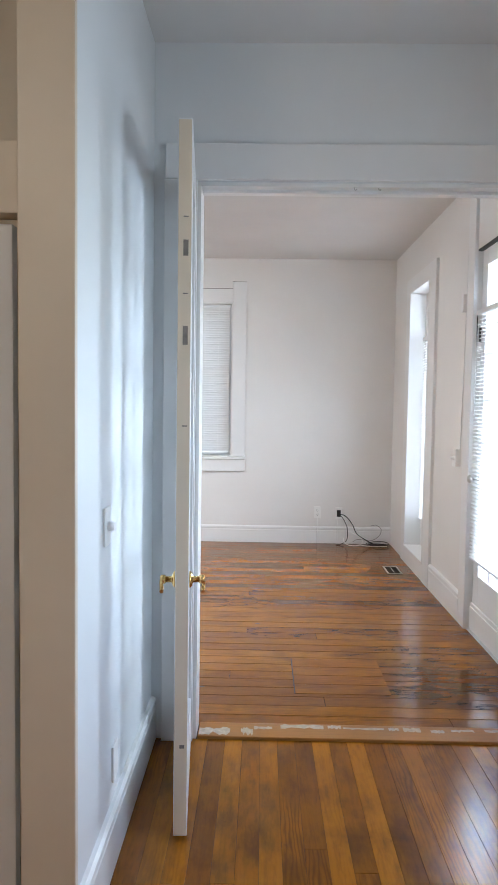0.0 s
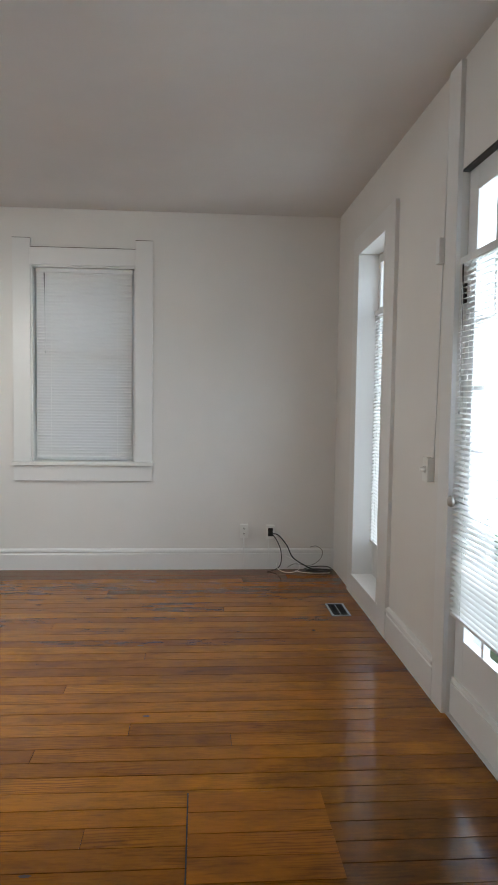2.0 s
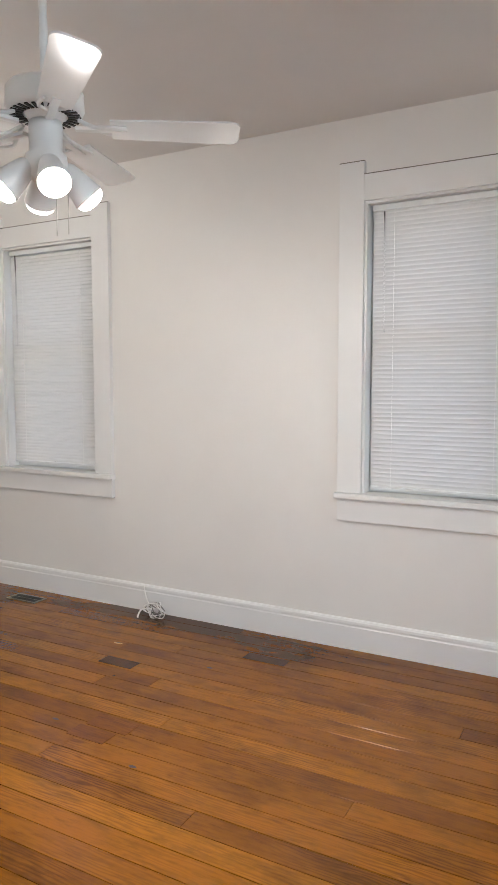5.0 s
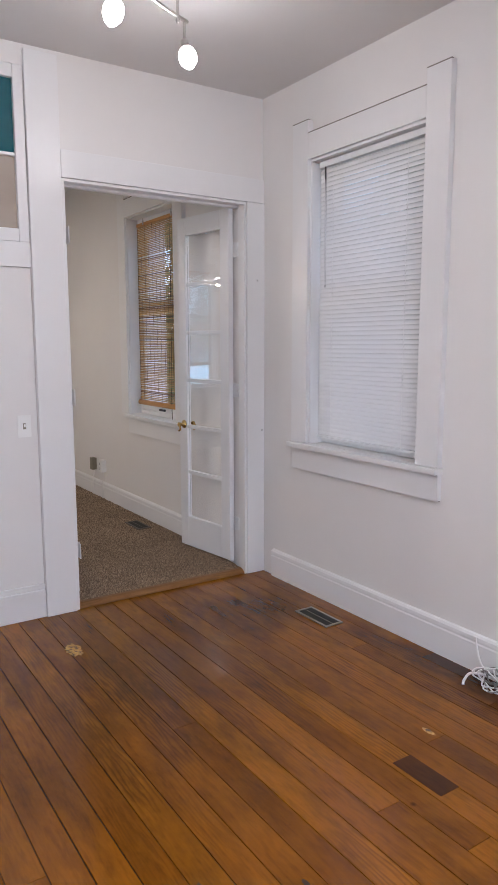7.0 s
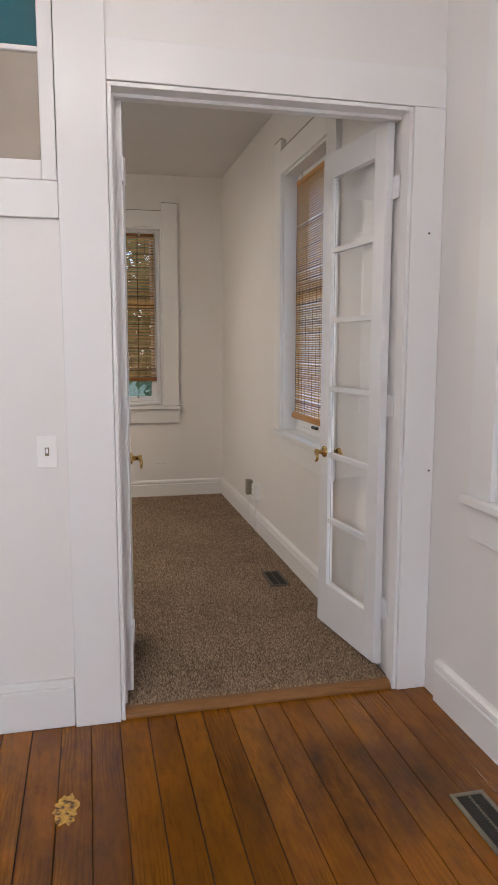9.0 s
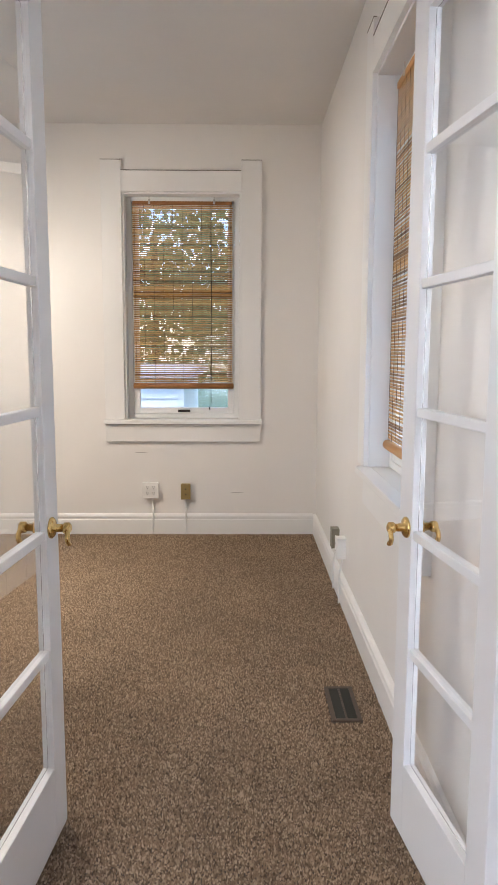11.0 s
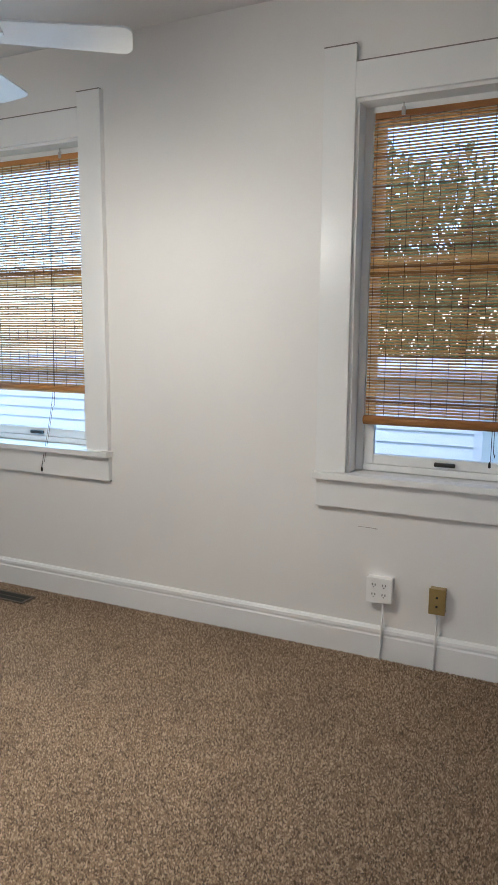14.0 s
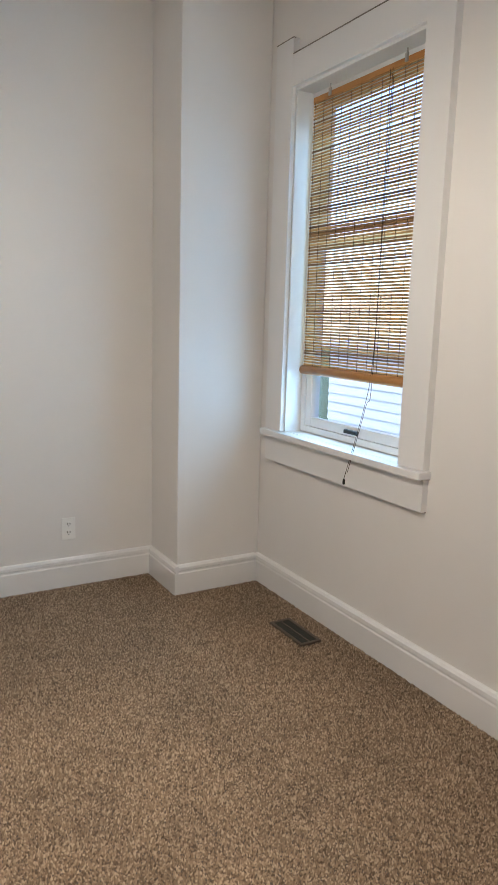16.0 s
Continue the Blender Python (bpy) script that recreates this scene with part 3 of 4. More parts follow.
def window(name, m, w, label, handle=True, over=0.15):
    """Double-hung vinyl window in an old flat casing. Local x runs along the opening, y outwards, z up; the sill is at z = 0.9."""
    z0, z1 = 0.9, 2.48
    o = thing(name, m, label, "window", kind="structure")
    part("side_casing", boxes((-0.14, 0, -0.032, 0.004, z0, 2.69), bevel=0.003), TRIM, o)
    part("side_casing", boxes((w, w + 0.14, -0.032, 0.004, z0, 2.69), bevel=0.003), TRIM, o)
    part("head_casing", boxes((0.0, w, -0.0315, 0.004, z1, 2.62), bevel=0.001), TRIM, o)
    part("sill", boxes((-over, w + 0.15, -0.06, 0.004, 0.868, 0.899), (0.001, w - 0.001, 0.0, 0.10, 0.868, 0.899), bevel=0.005), TRIM, o)
    part("apron", boxes((0.01 - over, w + 0.14, -0.028, 0.004, 0.74, 0.867), bevel=0.003), TRIM, o)
    # dark strips along sill, apron and casing tops: joints with shadow lines drawn in
    j = 0.0035
    part("joint", boxes((0.012 - over, w + 0.138, -0.006, 0.004, 0.74 - j, 0.74)), JOINT_SHADE_MARK, o, "dirty open joint with its shade painted in")
    part("joint", boxes((0.012 - over, w + 0.138, -0.0295, -0.020, 0.867 - j, 0.867)), JOINT_SHADE_MARK, o, "dirty open joint with its shade painted in")
    part("joint", boxes((0.0, w, -0.0335, -0.02, 2.6165, 2.621)), JOINT_SHADE_MARK, o, "dirty open joint with its shade painted in")
    for u in (-0.14, w):
        part("joint", boxes((u, u + 0.14, -0.0335, -0.02, 2.6865, 2.691)), JOINT_SHADE_MARK, o, "dirty open joint with its shade painted in")
    part("jamb", boxes((0.0, 0.014, -0.012, 0.15, z0, z1), (w - 0.014, w, -0.012, 0.15, z0, z1), (0.014, w - 0.014, -0.012, 0.15, z1 - 0.014, z1), bevel=0.002), TRIM, o)
    a, b, c, d = 0.015, w - 0.015, z0 + 0.003, z1 - 0.015
    part("frame", boxes((a, a + 0.035, 0.075, 0.155, c, d), (b - 0.035, b, 0.075, 0.155, c, d), (a + 0.035, b - 0.035, 0.075, 0.155, d - 0.03, d), (a + 0.035, b - 0.035, 0.075, 0.155, c, c + 0.03), bevel=0.003), VINYL, o)
    a, b, c, d = a + 0.036, b - 0.036, c + 0.031, d - 0.031
    mid = 1.79
    for nm, y, lo, hi in (("lower_sash", 0.08, c, mid + 0.02), ("upper_sash", 0.118, mid - 0.02, d)):
        s = part(nm, boxes((a, a + 0.045, y, y + 0.034, lo, hi), (b - 0.045, b, y, y + 0.034, lo, hi), (a + 0.045, b - 0.045, y, y + 0.034, lo, lo + 0.045), (a + 0.045, b - 0.045, y, y + 0.034, hi - 0.04, hi), bevel=0.004), VINYL, o)
        g = part("pane", boxes((a + 0.04, b - 0.04, y + 0.014, y + 0.019, lo + 0.04, hi - 0.036)), GLASS, s)
        g.visible_shadow = False
    if handle:
        part("lift_handle", boxes((w / 2 - 0.045, w / 2 + 0.045, 0.062, 0.08, c + 0.012, c + 0.03), bevel=0.005), DARKM, o, "dark grey lift handle")
    return o


def venetian(name, m, w, z0, z1, tilt, label, wand=True, depth=0.0, lean=0.0):
    """Closed or tilted white mini blind. Local axes as for window()."""
    o = thing(name, m, label, "blind", "venetian blinds")
    part("headrail", boxes((0, w, depth, depth + 0.03, z1 - 0.032, z1), bevel=0.003), VINYL, o)
    bm = bmesh.new()
    n = 4
    ch, sag = 0.0288, 0.0042
    c, s = math.cos(tilt), math.sin(tilt)
    prof = []
    for k in range(n + 1):
        q = k / n - 0.5
        yy, zz = q * ch, sag * (1 - 4 * q * q)
        prof.append((yy * c - zz * s, yy * s + zz * c))
    rows = [[bm.verts.new((x, a, b)) for a, b in prof] for x in (0.004, w - 0.004)]
    for k in range(n):
        bm.faces.new((rows[0][k], rows[0][k + 1], rows[1][k + 1], rows[1][k])).smooth = True
    me = bpy.data.meshes.new("slat")
    bm.to_mesh(me)
    bm.free()
    me.materials.append(SLAT_SHUT if abs(tilt) > 1 else SLAT)
    z = z0 + 0.03
    rng = random.Random(7)
    while z < z1 - 0.036:
        ob = new("slat", me)
        ob.parent = o
        ob.location = (0, depth + 0.015, z)
        ob.rotation_euler = (radians(rng.uniform(-1.5, 1.5)), radians(rng.uniform(-0.08, 0.08) + lean * max(0.0, 1 - (z - z0) / 0.35)), 0)
        z += 0.0237
    part("bottom_rail", boxes((0, w, depth + 0.004, depth + 0.026, z0, z0 + 0.014), bevel=0.004), VINYL, o)
    for u in (0.12, w - 0.12):
        part("ladder_cord", boxes((u, u + 0.0015, depth + 0.002, depth + 0.0035, z0, z1 - 0.03), (u, u + 0.0015, depth + 0.027, depth + 0.0285, z0, z1 - 0.03)), PLATE, o)
    if wand:
        part("wand", lathe(bmesh.new(), (0.07, depth - 0.012, z1 - 0.04), (0.01, 0, -1), [(0, 0.004), (0.62, 0.004), (0.64, 0.002)], 6), CLEARG, o, "clear plastic tilt wand")
    return o


def bamboo(name, m, w, z0, z1, label, cord=0.78, depth=0.03, seed=1, drop=0.13, out=0.014):
    """Roll-up shade of split bamboo reeds tied with dark thread. Local axes as for window()."""
    o = thing(name, m, label, "bamboo blind", "bamboo blinds")
    rng = random.Random(seed)
    bm = bmesh.new()
    z = z0 + 0.03
    mid = z0 + (z1 - z0) * 0.52
    while z < z1 - 0.02:
        # thicker reeds at mid height imitate the backlit meeting rail's dark band
        near_mid = abs(z - mid) < 0.03
        hgt = rng.uniform(0.0078, 0.0104) if not near_mid else 0.0125
        x = -rng.uniform(0, 0.004)
        y = depth + rng.uniform(0, 0.002)
        a0, a1 = rng.uniform(-0.0015, 0.0015), rng.uniform(-0.0015, 0.0015)
        v = []
        for u, dz in ((x, a0), (w + rng.uniform(0, 0.004), a1)):
            v.append([bm.verts.new((u, y + p, z + dz + q)) for p, q in ((0, -hgt / 2), (-0.0025, 0), (0, hgt / 2), (0.002, 0))])
        for k in range(4):
            bm.faces.new((v[0][k], v[0][(k + 1) % 4], v[1][(k + 1) % 4], v[1][k]))
        bm.faces.new(v[0][::-1])
        bm.faces.new(v[1])
        z += 0.0132 if rng.random() > 0.03 else 0.019
    tagged(part("reeds", bm, REED, o), kind="stuff")
    part("top_slat", boxes((0, w, depth - 0.006, depth + 0.012, z1 - 0.025, z1), bevel=0.003), BAMBOO, o)
    part("bottom_roll", lathe(bmesh.new(), (-0.012, depth, z0 + 0.018), (1, 0, 0), [(0, 0.014), (0.004, 0.021), (w + 0.02, 0.021), (w + 0.024, 0.014)], 14), BAMBOO, o, "rolled bamboo bottom end")
    n = max(4, round(w / 0.068))
    bm = bmesh.new()
    for k in range(n + 1):
        u = 0.012 + (w - 0.024) * k / n
        box(bm, u - 0.0008, u + 0.0008, depth - 0.0038, depth - 0.0026, z0 + 0.004, z1)
    part("threads", bm, THREAD, o)
    for u in (0.17 * w, 0.82 * w):
        part("hook", boxes((u - 0.008, u + 0.008, depth - 0.012, depth - 0.004, z1 - 0.02, z1 + 0.012), (u - 0.003, u + 0.003, depth - 0.01, depth - 0.004, z1 + 0.012, z1 + 0.03), bevel=0.002), STEEL, o, "small metal hanging hook")
    u = cord * w
    part("pull_cord", tube(tube(bmesh.new(), [(u, depth - 0.008, z1 - 0.02), (u + 0.006, depth - 0.01, z0 + 0.4), (u - 0.004, depth - 0.012, z0 + 0.06), (u - 0.006, depth - 0.35 * out, z0 - 0.12), (u - 0.008, depth - out, z0 - drop)], 0.0013, 5), [(u + 0.014, depth - 0.008, z1 - 0.02), (u + 0.004, depth - 0.012, z0 + 0.06), (u + 0.008, depth - 0.35 * out, z0 - 0.1), (u + 0.012, depth - out, z0 - drop + 0.03)], 0.0013, 5), THREAD, o, "dark pull cord with tassels")
    part("tassel", lathe(bmesh.new(), (u - 0.008, depth - out, z0 - drop), (0, 0, -1), [(0, 0.002), (0.006, 0.005), (0.022, 0.006), (0.026, 0.002)], 8), DARKM, o)
    return o


NW = pose(-0.815, NORTH, 0)
LW = pose(-3.555, NORTH, 0)
window("window_1", NW, 0.835, "white cased sash window behind a closed blind")
window("window_2", LW, 0.85, "white cased sash window behind a closed blind")
venetian("venetian_blind", pose(-0.783, NORTH + 0.02, 0), 0.775, 0.925, 2.462, radians(-68), "closed white mini blind in a window", lean=0.35)
venetian("venetian_blind", pose(-3.520, NORTH + 0.02, 0), 0.785, 0.935, 2.462, radians(67), "closed white mini blind in a window")
W1M = pose(WEST, 4.915, 0, 0, 0, 90)
W2M = pose(WEST, 2.635, 0, 0, 0, 90)
W3M = pose(-5.77, CNORTH, 0)
window("window_3", W1M, 0.83, "white cased vinyl sash window behind a bamboo blind")
window("window_4", W2M, 0.85, "white cased vinyl sash window behind a bamboo blind")
window("window_5", W3M, 0.84, "white cased vinyl sash window behind a bamboo blind", over=0.03)
bamboo("bamboo_blind", pose(WEST - 0.02, 4.98, 0, 0, 0, 90), 0.70, 1.12, 2.43, "brown bamboo reed blind lowered over a window", seed=3)
bamboo("bamboo_blind", pose(WEST - 0.02, 2.70, 0, 0, 0, 90), 0.745, 1.19, 2.43, "brown bamboo reed blind lowered over a window", cord=0.70, seed=4, drop=0.40, out=0.125)
bamboo("bamboo_blind", pose(-5.735, CNORTH + 0.035, 0), 0.75, 0.98, 2.43, "brown bamboo reed blind lowered over a window", seed=5)

# narrow tall window and glazed exterior door in the east wall
o = thing("window_6", pose(EAST, 5.62, 0, 0, 0, -90), "tall narrow white window in a deep reveal", "window", kind="structure")
part("side_casing", boxes((0.72, 0.93, -0.024, 0.004, 0.0, 2.60), bevel=0.003), TRIM, o)
part("side_casing", boxes((-0.17, 0.0, -0.02, 0.004, 0.0, 2.60), bevel=0.003), TRIM, o)
part("head_casing", boxes((0.0, 0.72, -0.02, 0.004, 2.48, 2.60), bevel=0.003), TRIM, o)
part("apron", boxes((0.0, 0.72, -0.02, 0.004, 0.0, 0.15), bevel=0.003), TRIM, o)
part("jamb", boxes((0.0, 0.016, -0.026, 0.19, 0.166, 2.48), (0.704, 0.72, -0.026, 0.19, 0.166, 2.48), (0.016, 0.704, -0.026, 0.19, 2.464, 2.48), (0.0, 0.72, -0.03, 0.19, 0.151, 0.166), bevel=0.003), TRIM, o)
part("frame", boxes((0.017, 0.075, 0.12, 0.17, 0.167, 2.463), (0.645, 0.703, 0.12, 0.17, 0.167, 2.463), (0.075, 0.645, 0.12, 0.17, 0.167, 0.42), (0.075, 0.645, 0.12, 0.17, 2.40, 2.463), (0.075, 0.645, 0.12, 0.17, 2.03, 2.09), bevel=0.004), TRIM, o)
for za, zb in ((0.415, 2.035), (2.085, 2.405)):
    g = part("pane", boxes((0.07, 0.65, 0.143, 0.149, za, zb)), GLASS, o)
    g.visible_shadow = False
venetian("venetian_blind", pose(EAST + 0.085, 5.55, 0, 0, 0, -90), 0.58, 0.42, 2.06, radians(35), "white mini blind over a narrow window", wand=False)

o = thing("exterior_door", pose(EAST + 0.03, 3.705, 0.006, 0, 0, -90), "white painted exterior door with many small panes", "door")
W, Ht = 0.80, 2.43
bx = [(0, 0.1, 0, 0.044, 0, Ht), (W - 0.125, W, 0, 0.044, 0, Ht), (0.1, W - 0.125, 0, 0.044, 0, 0.37), (0.1, W - 0.125, 0, 0.044, 2.33, Ht)]
part("door_frame", boxes(*bx, bevel=0.003), DOORP, o)
bx = []
gw = W - 0.225
for k in (1, 2):
    u = 0.1 + gw * k / 3
    bx.append((u - 0.011, u + 0.011, 0.006, 0.038, 0.37, 2.33))
for k in range(1, 7):
    z = 0.37 + 1.96 * k / 7
    bx.append((0.1, W - 0.125, 0.007, 0.037, z - 0.011, z + 0.011))
part("muntins", boxes(*bx), DOORP, o)
for i in range(3):
    for k in range(7):
        u, z = 0.1 + gw * i / 3, 0.37 + 1.96 * k / 7
        g = part("pane", boxes((u + 0.009, u + gw / 3 - 0.009, 0.019, 0.023, z + 0.009, z + 0.28 - 0.009)), GLASS, o)
        g.visible_shadow = False
part("kick_board", boxes((0.005, W - 0.03, -0.018, 0.0, 0.005, 0.15), (0.005, W - 0.03, -0.012, 0.0, 0.15, 0.175), bevel=0.003), TRIM, o)
k = part("knob", lathe(lathe(bmesh.new(), (0.045, 0, 0.985), (0, -1, 0), [(0, 0.024), (0.006, 0.024), (0.008, 0.009), (0.04, 0.009)], 16), (0.045, -0.04, 0.985), (0, -1, 0), [(0, 0.012), (0.006, 0.024), (0.018, 0.027), (0.028, 0.018), (0.031, 0.004)], 16), STEEL, o, "bright metal door knob")
part("latch_catch", boxes((-0.004, 0.012, -0.012, 0.0, 1.86, 1.95), bevel=0.002), DARKM, o, "small dark metal catch")
o = thing("door_casing", pose(EAST, 3.71, 0, 0, 0, -90), "white painted casing of the exterior door", "door frame", kind="structure")
part("side_casing", boxes((-0.14, -0.002, -0.022, 0.004, 0.0, 2.92), bevel=0.003), TRIM, o)
part("side_casing", boxes((0.812, 0.93, -0.022, 0.004, 0.0, 2.92), bevel=0.003), TRIM, o)
part("door_stop", boxes((-0.001, 0.004, 0.074, 0.2, 0, 2.45), (0.806, 0.811, 0.074, 0.2, 0, 2.45), (0.0, 0.81, 0.074, 0.2, 2.44, 2.449)), TRIM, o)
part("dark_gap", boxes((-0.002, 0.812, 0.0, 0.03, 2.438, 2.449)), DARKM, o)
venetian("venetian_blind", pose(EAST - 0.012, 3.68, 0, 0, 0, -90), 0.70, 0.475, 2.06, radians(10), "white mini blind hung on a glazed door", wand=True)

# ---- glazed door leaves ----


def glazed_leaf(name, m, w, h, cols, rows, label, lever_z, low=0.21, t=0.0175):
    """Door leaf of small panes; local x runs from the hinge to the latch."""
    o = thing(name, m, label, "french door", "french doors")
    st = 0.088
    part("door_frame", boxes((0, st, -t, t, 0, h), (w - st, w, -t, t, 0, h), (st, w - st, -t, t, 0, low), (st, w - st, -t, t, h - 0.115, h), bevel=0.003), DOORP, o)
    gw, gh = w - 2 * st, h - 0.115 - low
    bx = [(st + gw * k / cols - 0.01, st + gw * k / cols + 0.01, -0.013, 0.013, low, h - 0.115) for k in range(1, cols)]
    bx += [(st, w - st, -0.0135, 0.0135, low + gh * k / rows - 0.012, low + gh * k / rows + 0.012) for k in range(1, rows)]
    part("muntins", boxes(*bx, bevel=0.003), DOORP, o)
    for i in range(cols):
        for k in range(rows):
            g = part("pane", boxes((st + gw * i / cols + 0.006, st + gw * (i + 1) / cols - 0.006, -0.002, 0.002, low + gh * k / rows + 0.006, low + gh * (k + 1) / rows - 0.006)), GLASS, o)
            g.visible_shadow = False
    for s in (-1, 1):
        hd = part("handle", lathe(lathe(bmesh.new(), (w - 0.055, s * t, lever_z), (0, s, 0), [(0, 0.028), (0.004, 0.028), (0.009, 0.022), (0.012, 0.011), (0.034, 0.010)], 20), (w - 0.055, s * (t + 0.032), lever_z), (0, s, 0), [(0, 0.011), (0.004, 0.015), (0.016, 0.015), (0.02, 0.010)], 16), BRASS, o, "polished brass door handle")
        part("lever", tube(bmesh.new(), [(w - 0.055, s * (t + 0.044), lever_z), (w - 0.070, s * (t + 0.048), lever_z - 0.012), (w - 0.074, s * (t + 0.048), lever_z - 0.026), (w - 0.066, s * (t + 0.047), lever_z - 0.038), (w - 0.056, s * (t + 0.047), lever_z - 0.042)], 0.0068), BRASS, hd)
    part("latch_plate", boxes((w - 0.001, w + 0.001, -0.012, 0.012, lever_z - 0.03, lever_z + 0.03)), DOORP, o)
    for z in (0.25, h / 2, h - 0.25):
        bm = lathe(bmesh.new(), (-0.006, -t - 0.004, z - 0.045), (0, 0, 1), [(0, 0.0065), (0.09, 0.0065)], 10)
        box(bm, -0.05, -0.001, -t - 0.003, -t + 0.003, z - 0.042, z + 0.042)
        part("hinge", bm, DOORP, o)
    return o


leaf = glazed_leaf("french_door", pose(0.024, 2.118, 0.022, 0, 0, -85.4), 0.68, 2.325, 3, 6, "white painted glazed door standing open beside the entry wall", 0.85, t=0.0225)
# worn edge plate, its cream includes warm light from the entry side
part("latch_edge", boxes((0.6795, 0.682, -0.0205, 0.0205, 0.004, 2.32), bevel=0.001), WARM_LIT_CREAM, leaf, "worn latch edge, cream with warm light painted in")
for z, hgt in ((2.02, 0.004), (1.90, 0.05), (1.78, 0.004), (1.62, 0.06), (1.36, 0.004), (0.30, 0.012)):
    part("notch", boxes((0.6815, 0.6826, -0.004, 0.012, z, z + hgt)), JOINT_SHADE_MARK, leaf, "dark chipped notch")
glazed_leaf("french_door", pose(-4.147, 6.262, CZ + 0.012, 0, 0, 187.3), 0.55, 2.235, 1, 6, "white painted narrow glazed door opened onto carpet", 0.86)
glazed_leaf("french_door", pose(-4.135, 5.201, CZ + 0.012, 0, 0, 176.0), 0.55, 2.235, 1, 6, "white painted narrow glazed door opened onto carpet", 0.86)

# ---- ceiling lights and fans ----


def ceiling_fan(name, m, turn, label, watts, tone, tip=0.60, count=5):
    """Fan with a downrod, vented motor, flat blades on scrolled irons and a kit of four spot shades. Origin on the ceiling."""
    o = thing(name, m, label, "ceiling fan", "ceiling fans")
    part("canopy", lathe(bmesh.new(), (0, 0, 0.05), (0, 0, -1), [(0, 0.065), (0.07, 0.065), (0.05, 0.045), (0.06, 0.016)], 24), FANW, o)
    part("downrod", lathe(bmesh.new(), (0, 0, -0.05), (0, 0, -1), [(0, 0.0125), (0.40, 0.0125)], 12), FANW, o)
    mo = part("motor", lathe(bmesh.new(), (0, 0, -0.445), (0, 0, -1), [(0, 0.03), (0.008, 0.08), (0.02, 0.105), (0.036, 0.117), (0.085, 0.119), (0.10, 0.112), (0.105, 0.06), (0.125, 0.05)], 32), FANW, o)
    for k in range(28):
        a = k * math.tau / 28
        v = part("vent_slot", boxes((0.068, 0.108, -0.005, 0.005, -0.553, -0.5495)), DARKM, mo)
        v.rotation_euler = (0, 0, a)
    part("light_neck", lathe(bmesh.new(), (0, 0, -0.57), (0, 0, -1), [(0, 0.05), (0.02, 0.052), (0.09, 0.05), (0.10, 0.062), (0.13, 0.066), (0.17, 0.058), (0.19, 0.02)], 24), FANW, o)
    for k in range(count):
        a = turn + k * math.tau / count
        r = Matrix.Rotation(a, 4, "Z")
        bm = boxes((0.2, tip, -0.062, 0.062, -0.003, 0.003))
        bm.verts.ensure_lookup_table()
        for vv in bm.verts:
            if vv.co.x < 0.3:
                vv.co.y *= 0.8
        edges = [e for e in bm.edges if abs(e.verts[0].co.x - e.verts[1].co.x) < 1e-5 and abs(e.verts[0].co.y - e.verts[1].co.y) < 1e-5 and e.verts[0].co.x > 0.5]
        bmesh.ops.bevel(bm, geom=edges, offset=0.03, segments=5, affect="EDGES", profile=0.5)
        bl = part("blade", bm, FANW, o)
        bl.matrix_local = r @ pose(0, 0, -0.585, -11, 0, 0)
        bm = tube(bmesh.new(), [(0.1, 0, -0.56), (0.14, 0.012, -0.575), (0.18, 0.035, -0.585), (0.21, 0.045, -0.583), (0.24, 0.035, -0.58)], 0.006, 6)
        tube(bm, [(0.1, 0, -0.56), (0.14, -0.012, -0.58), (0.18, -0.035, -0.592), (0.21, -0.045, -0.594), (0.25, -0.035, -0.592)], 0.006, 6)
        box(bm, 0.09, 0.25, -0.012, 0.012, -0.592, -0.582)
        ir = part("blade_iron", bm, FANW, o)
        ir.matrix_local = r
    for k in range(4):
        a = turn + 0.35 + k * math.tau / 4
        d = Vector((math.cos(a) * 0.75, math.sin(a) * 0.75, -0.78)).normalized()
        b = Vector((math.cos(a) * 0.05, math.sin(a) * 0.05, -0.70))
        sh = part("shade", lathe(bmesh.new(), b, d, [(0, 0.022), (0.012, 0.032), (0.03, 0.036), (0.115, 0.052), (0.118, 0.050), (0.03, 0.033), (0.02, 0.004)], 20, cap=False), FANW, o, "white metal bell shade")
        part("bulb", lathe(bmesh.new(), b + d * 0.045, d, [(0, 0.010), (0.02, 0.016), (0.04, 0.032), (0.062, 0.046), (0.078, 0.047), (0.09, 0.040), (0.098, 0.024), (0.101, 0.004)], 16), BULB, sh, "lit frosted reflector bulb")
        lamp = bpy.data.lights.new("bulb_light", "SPOT")
        lamp.energy, lamp.color, lamp.shadow_soft_size = watts, tone, 0.03
        lamp.spot_size, lamp.spot_blend = radians(177), 0.6
        at = b + d * 0.165
        new("bulb_light", lamp).matrix_world = m @ look(at, at + d)
    for q in (0.03, -0.02):
        part("pull_chain", tube(bmesh.new(), [(q, 0.05, -0.7), (q, 0.06, -0.78), (q, 0.06, -0.9)], 0.0015, 5), STEEL, o)
    return o


ceiling_fan("ceiling_fan", pose(-1.16, 4.42, HT - 0.05), radians(33.5), "white five-blade ceiling fan with four lit spot shades", 31.0, (1.0, 0.95, 0.89))
ceiling_fan("ceiling_fan", pose(-6.32, 4.12, HT - 0.02), radians(124), "white five-blade ceiling fan with four lit spot shades", 27.0, (1.0, 0.84, 0.62))

o = thing("track_light", pose(0, 0, HT), "brushed steel curved track light with lit spot shades", "ceiling light")
rail = [(-2.45, 4.05, -0.13), (-2.62, 4.30, -0.13), (-2.72, 4.62, -0.13), (-2.82, 4.95, -0.13), (-3.02, 5.2, -0.13), (-3.13, 5.42, -0.13)]
part("rail", tube(bmesh.new(), rail, 0.008), STEEL, o)
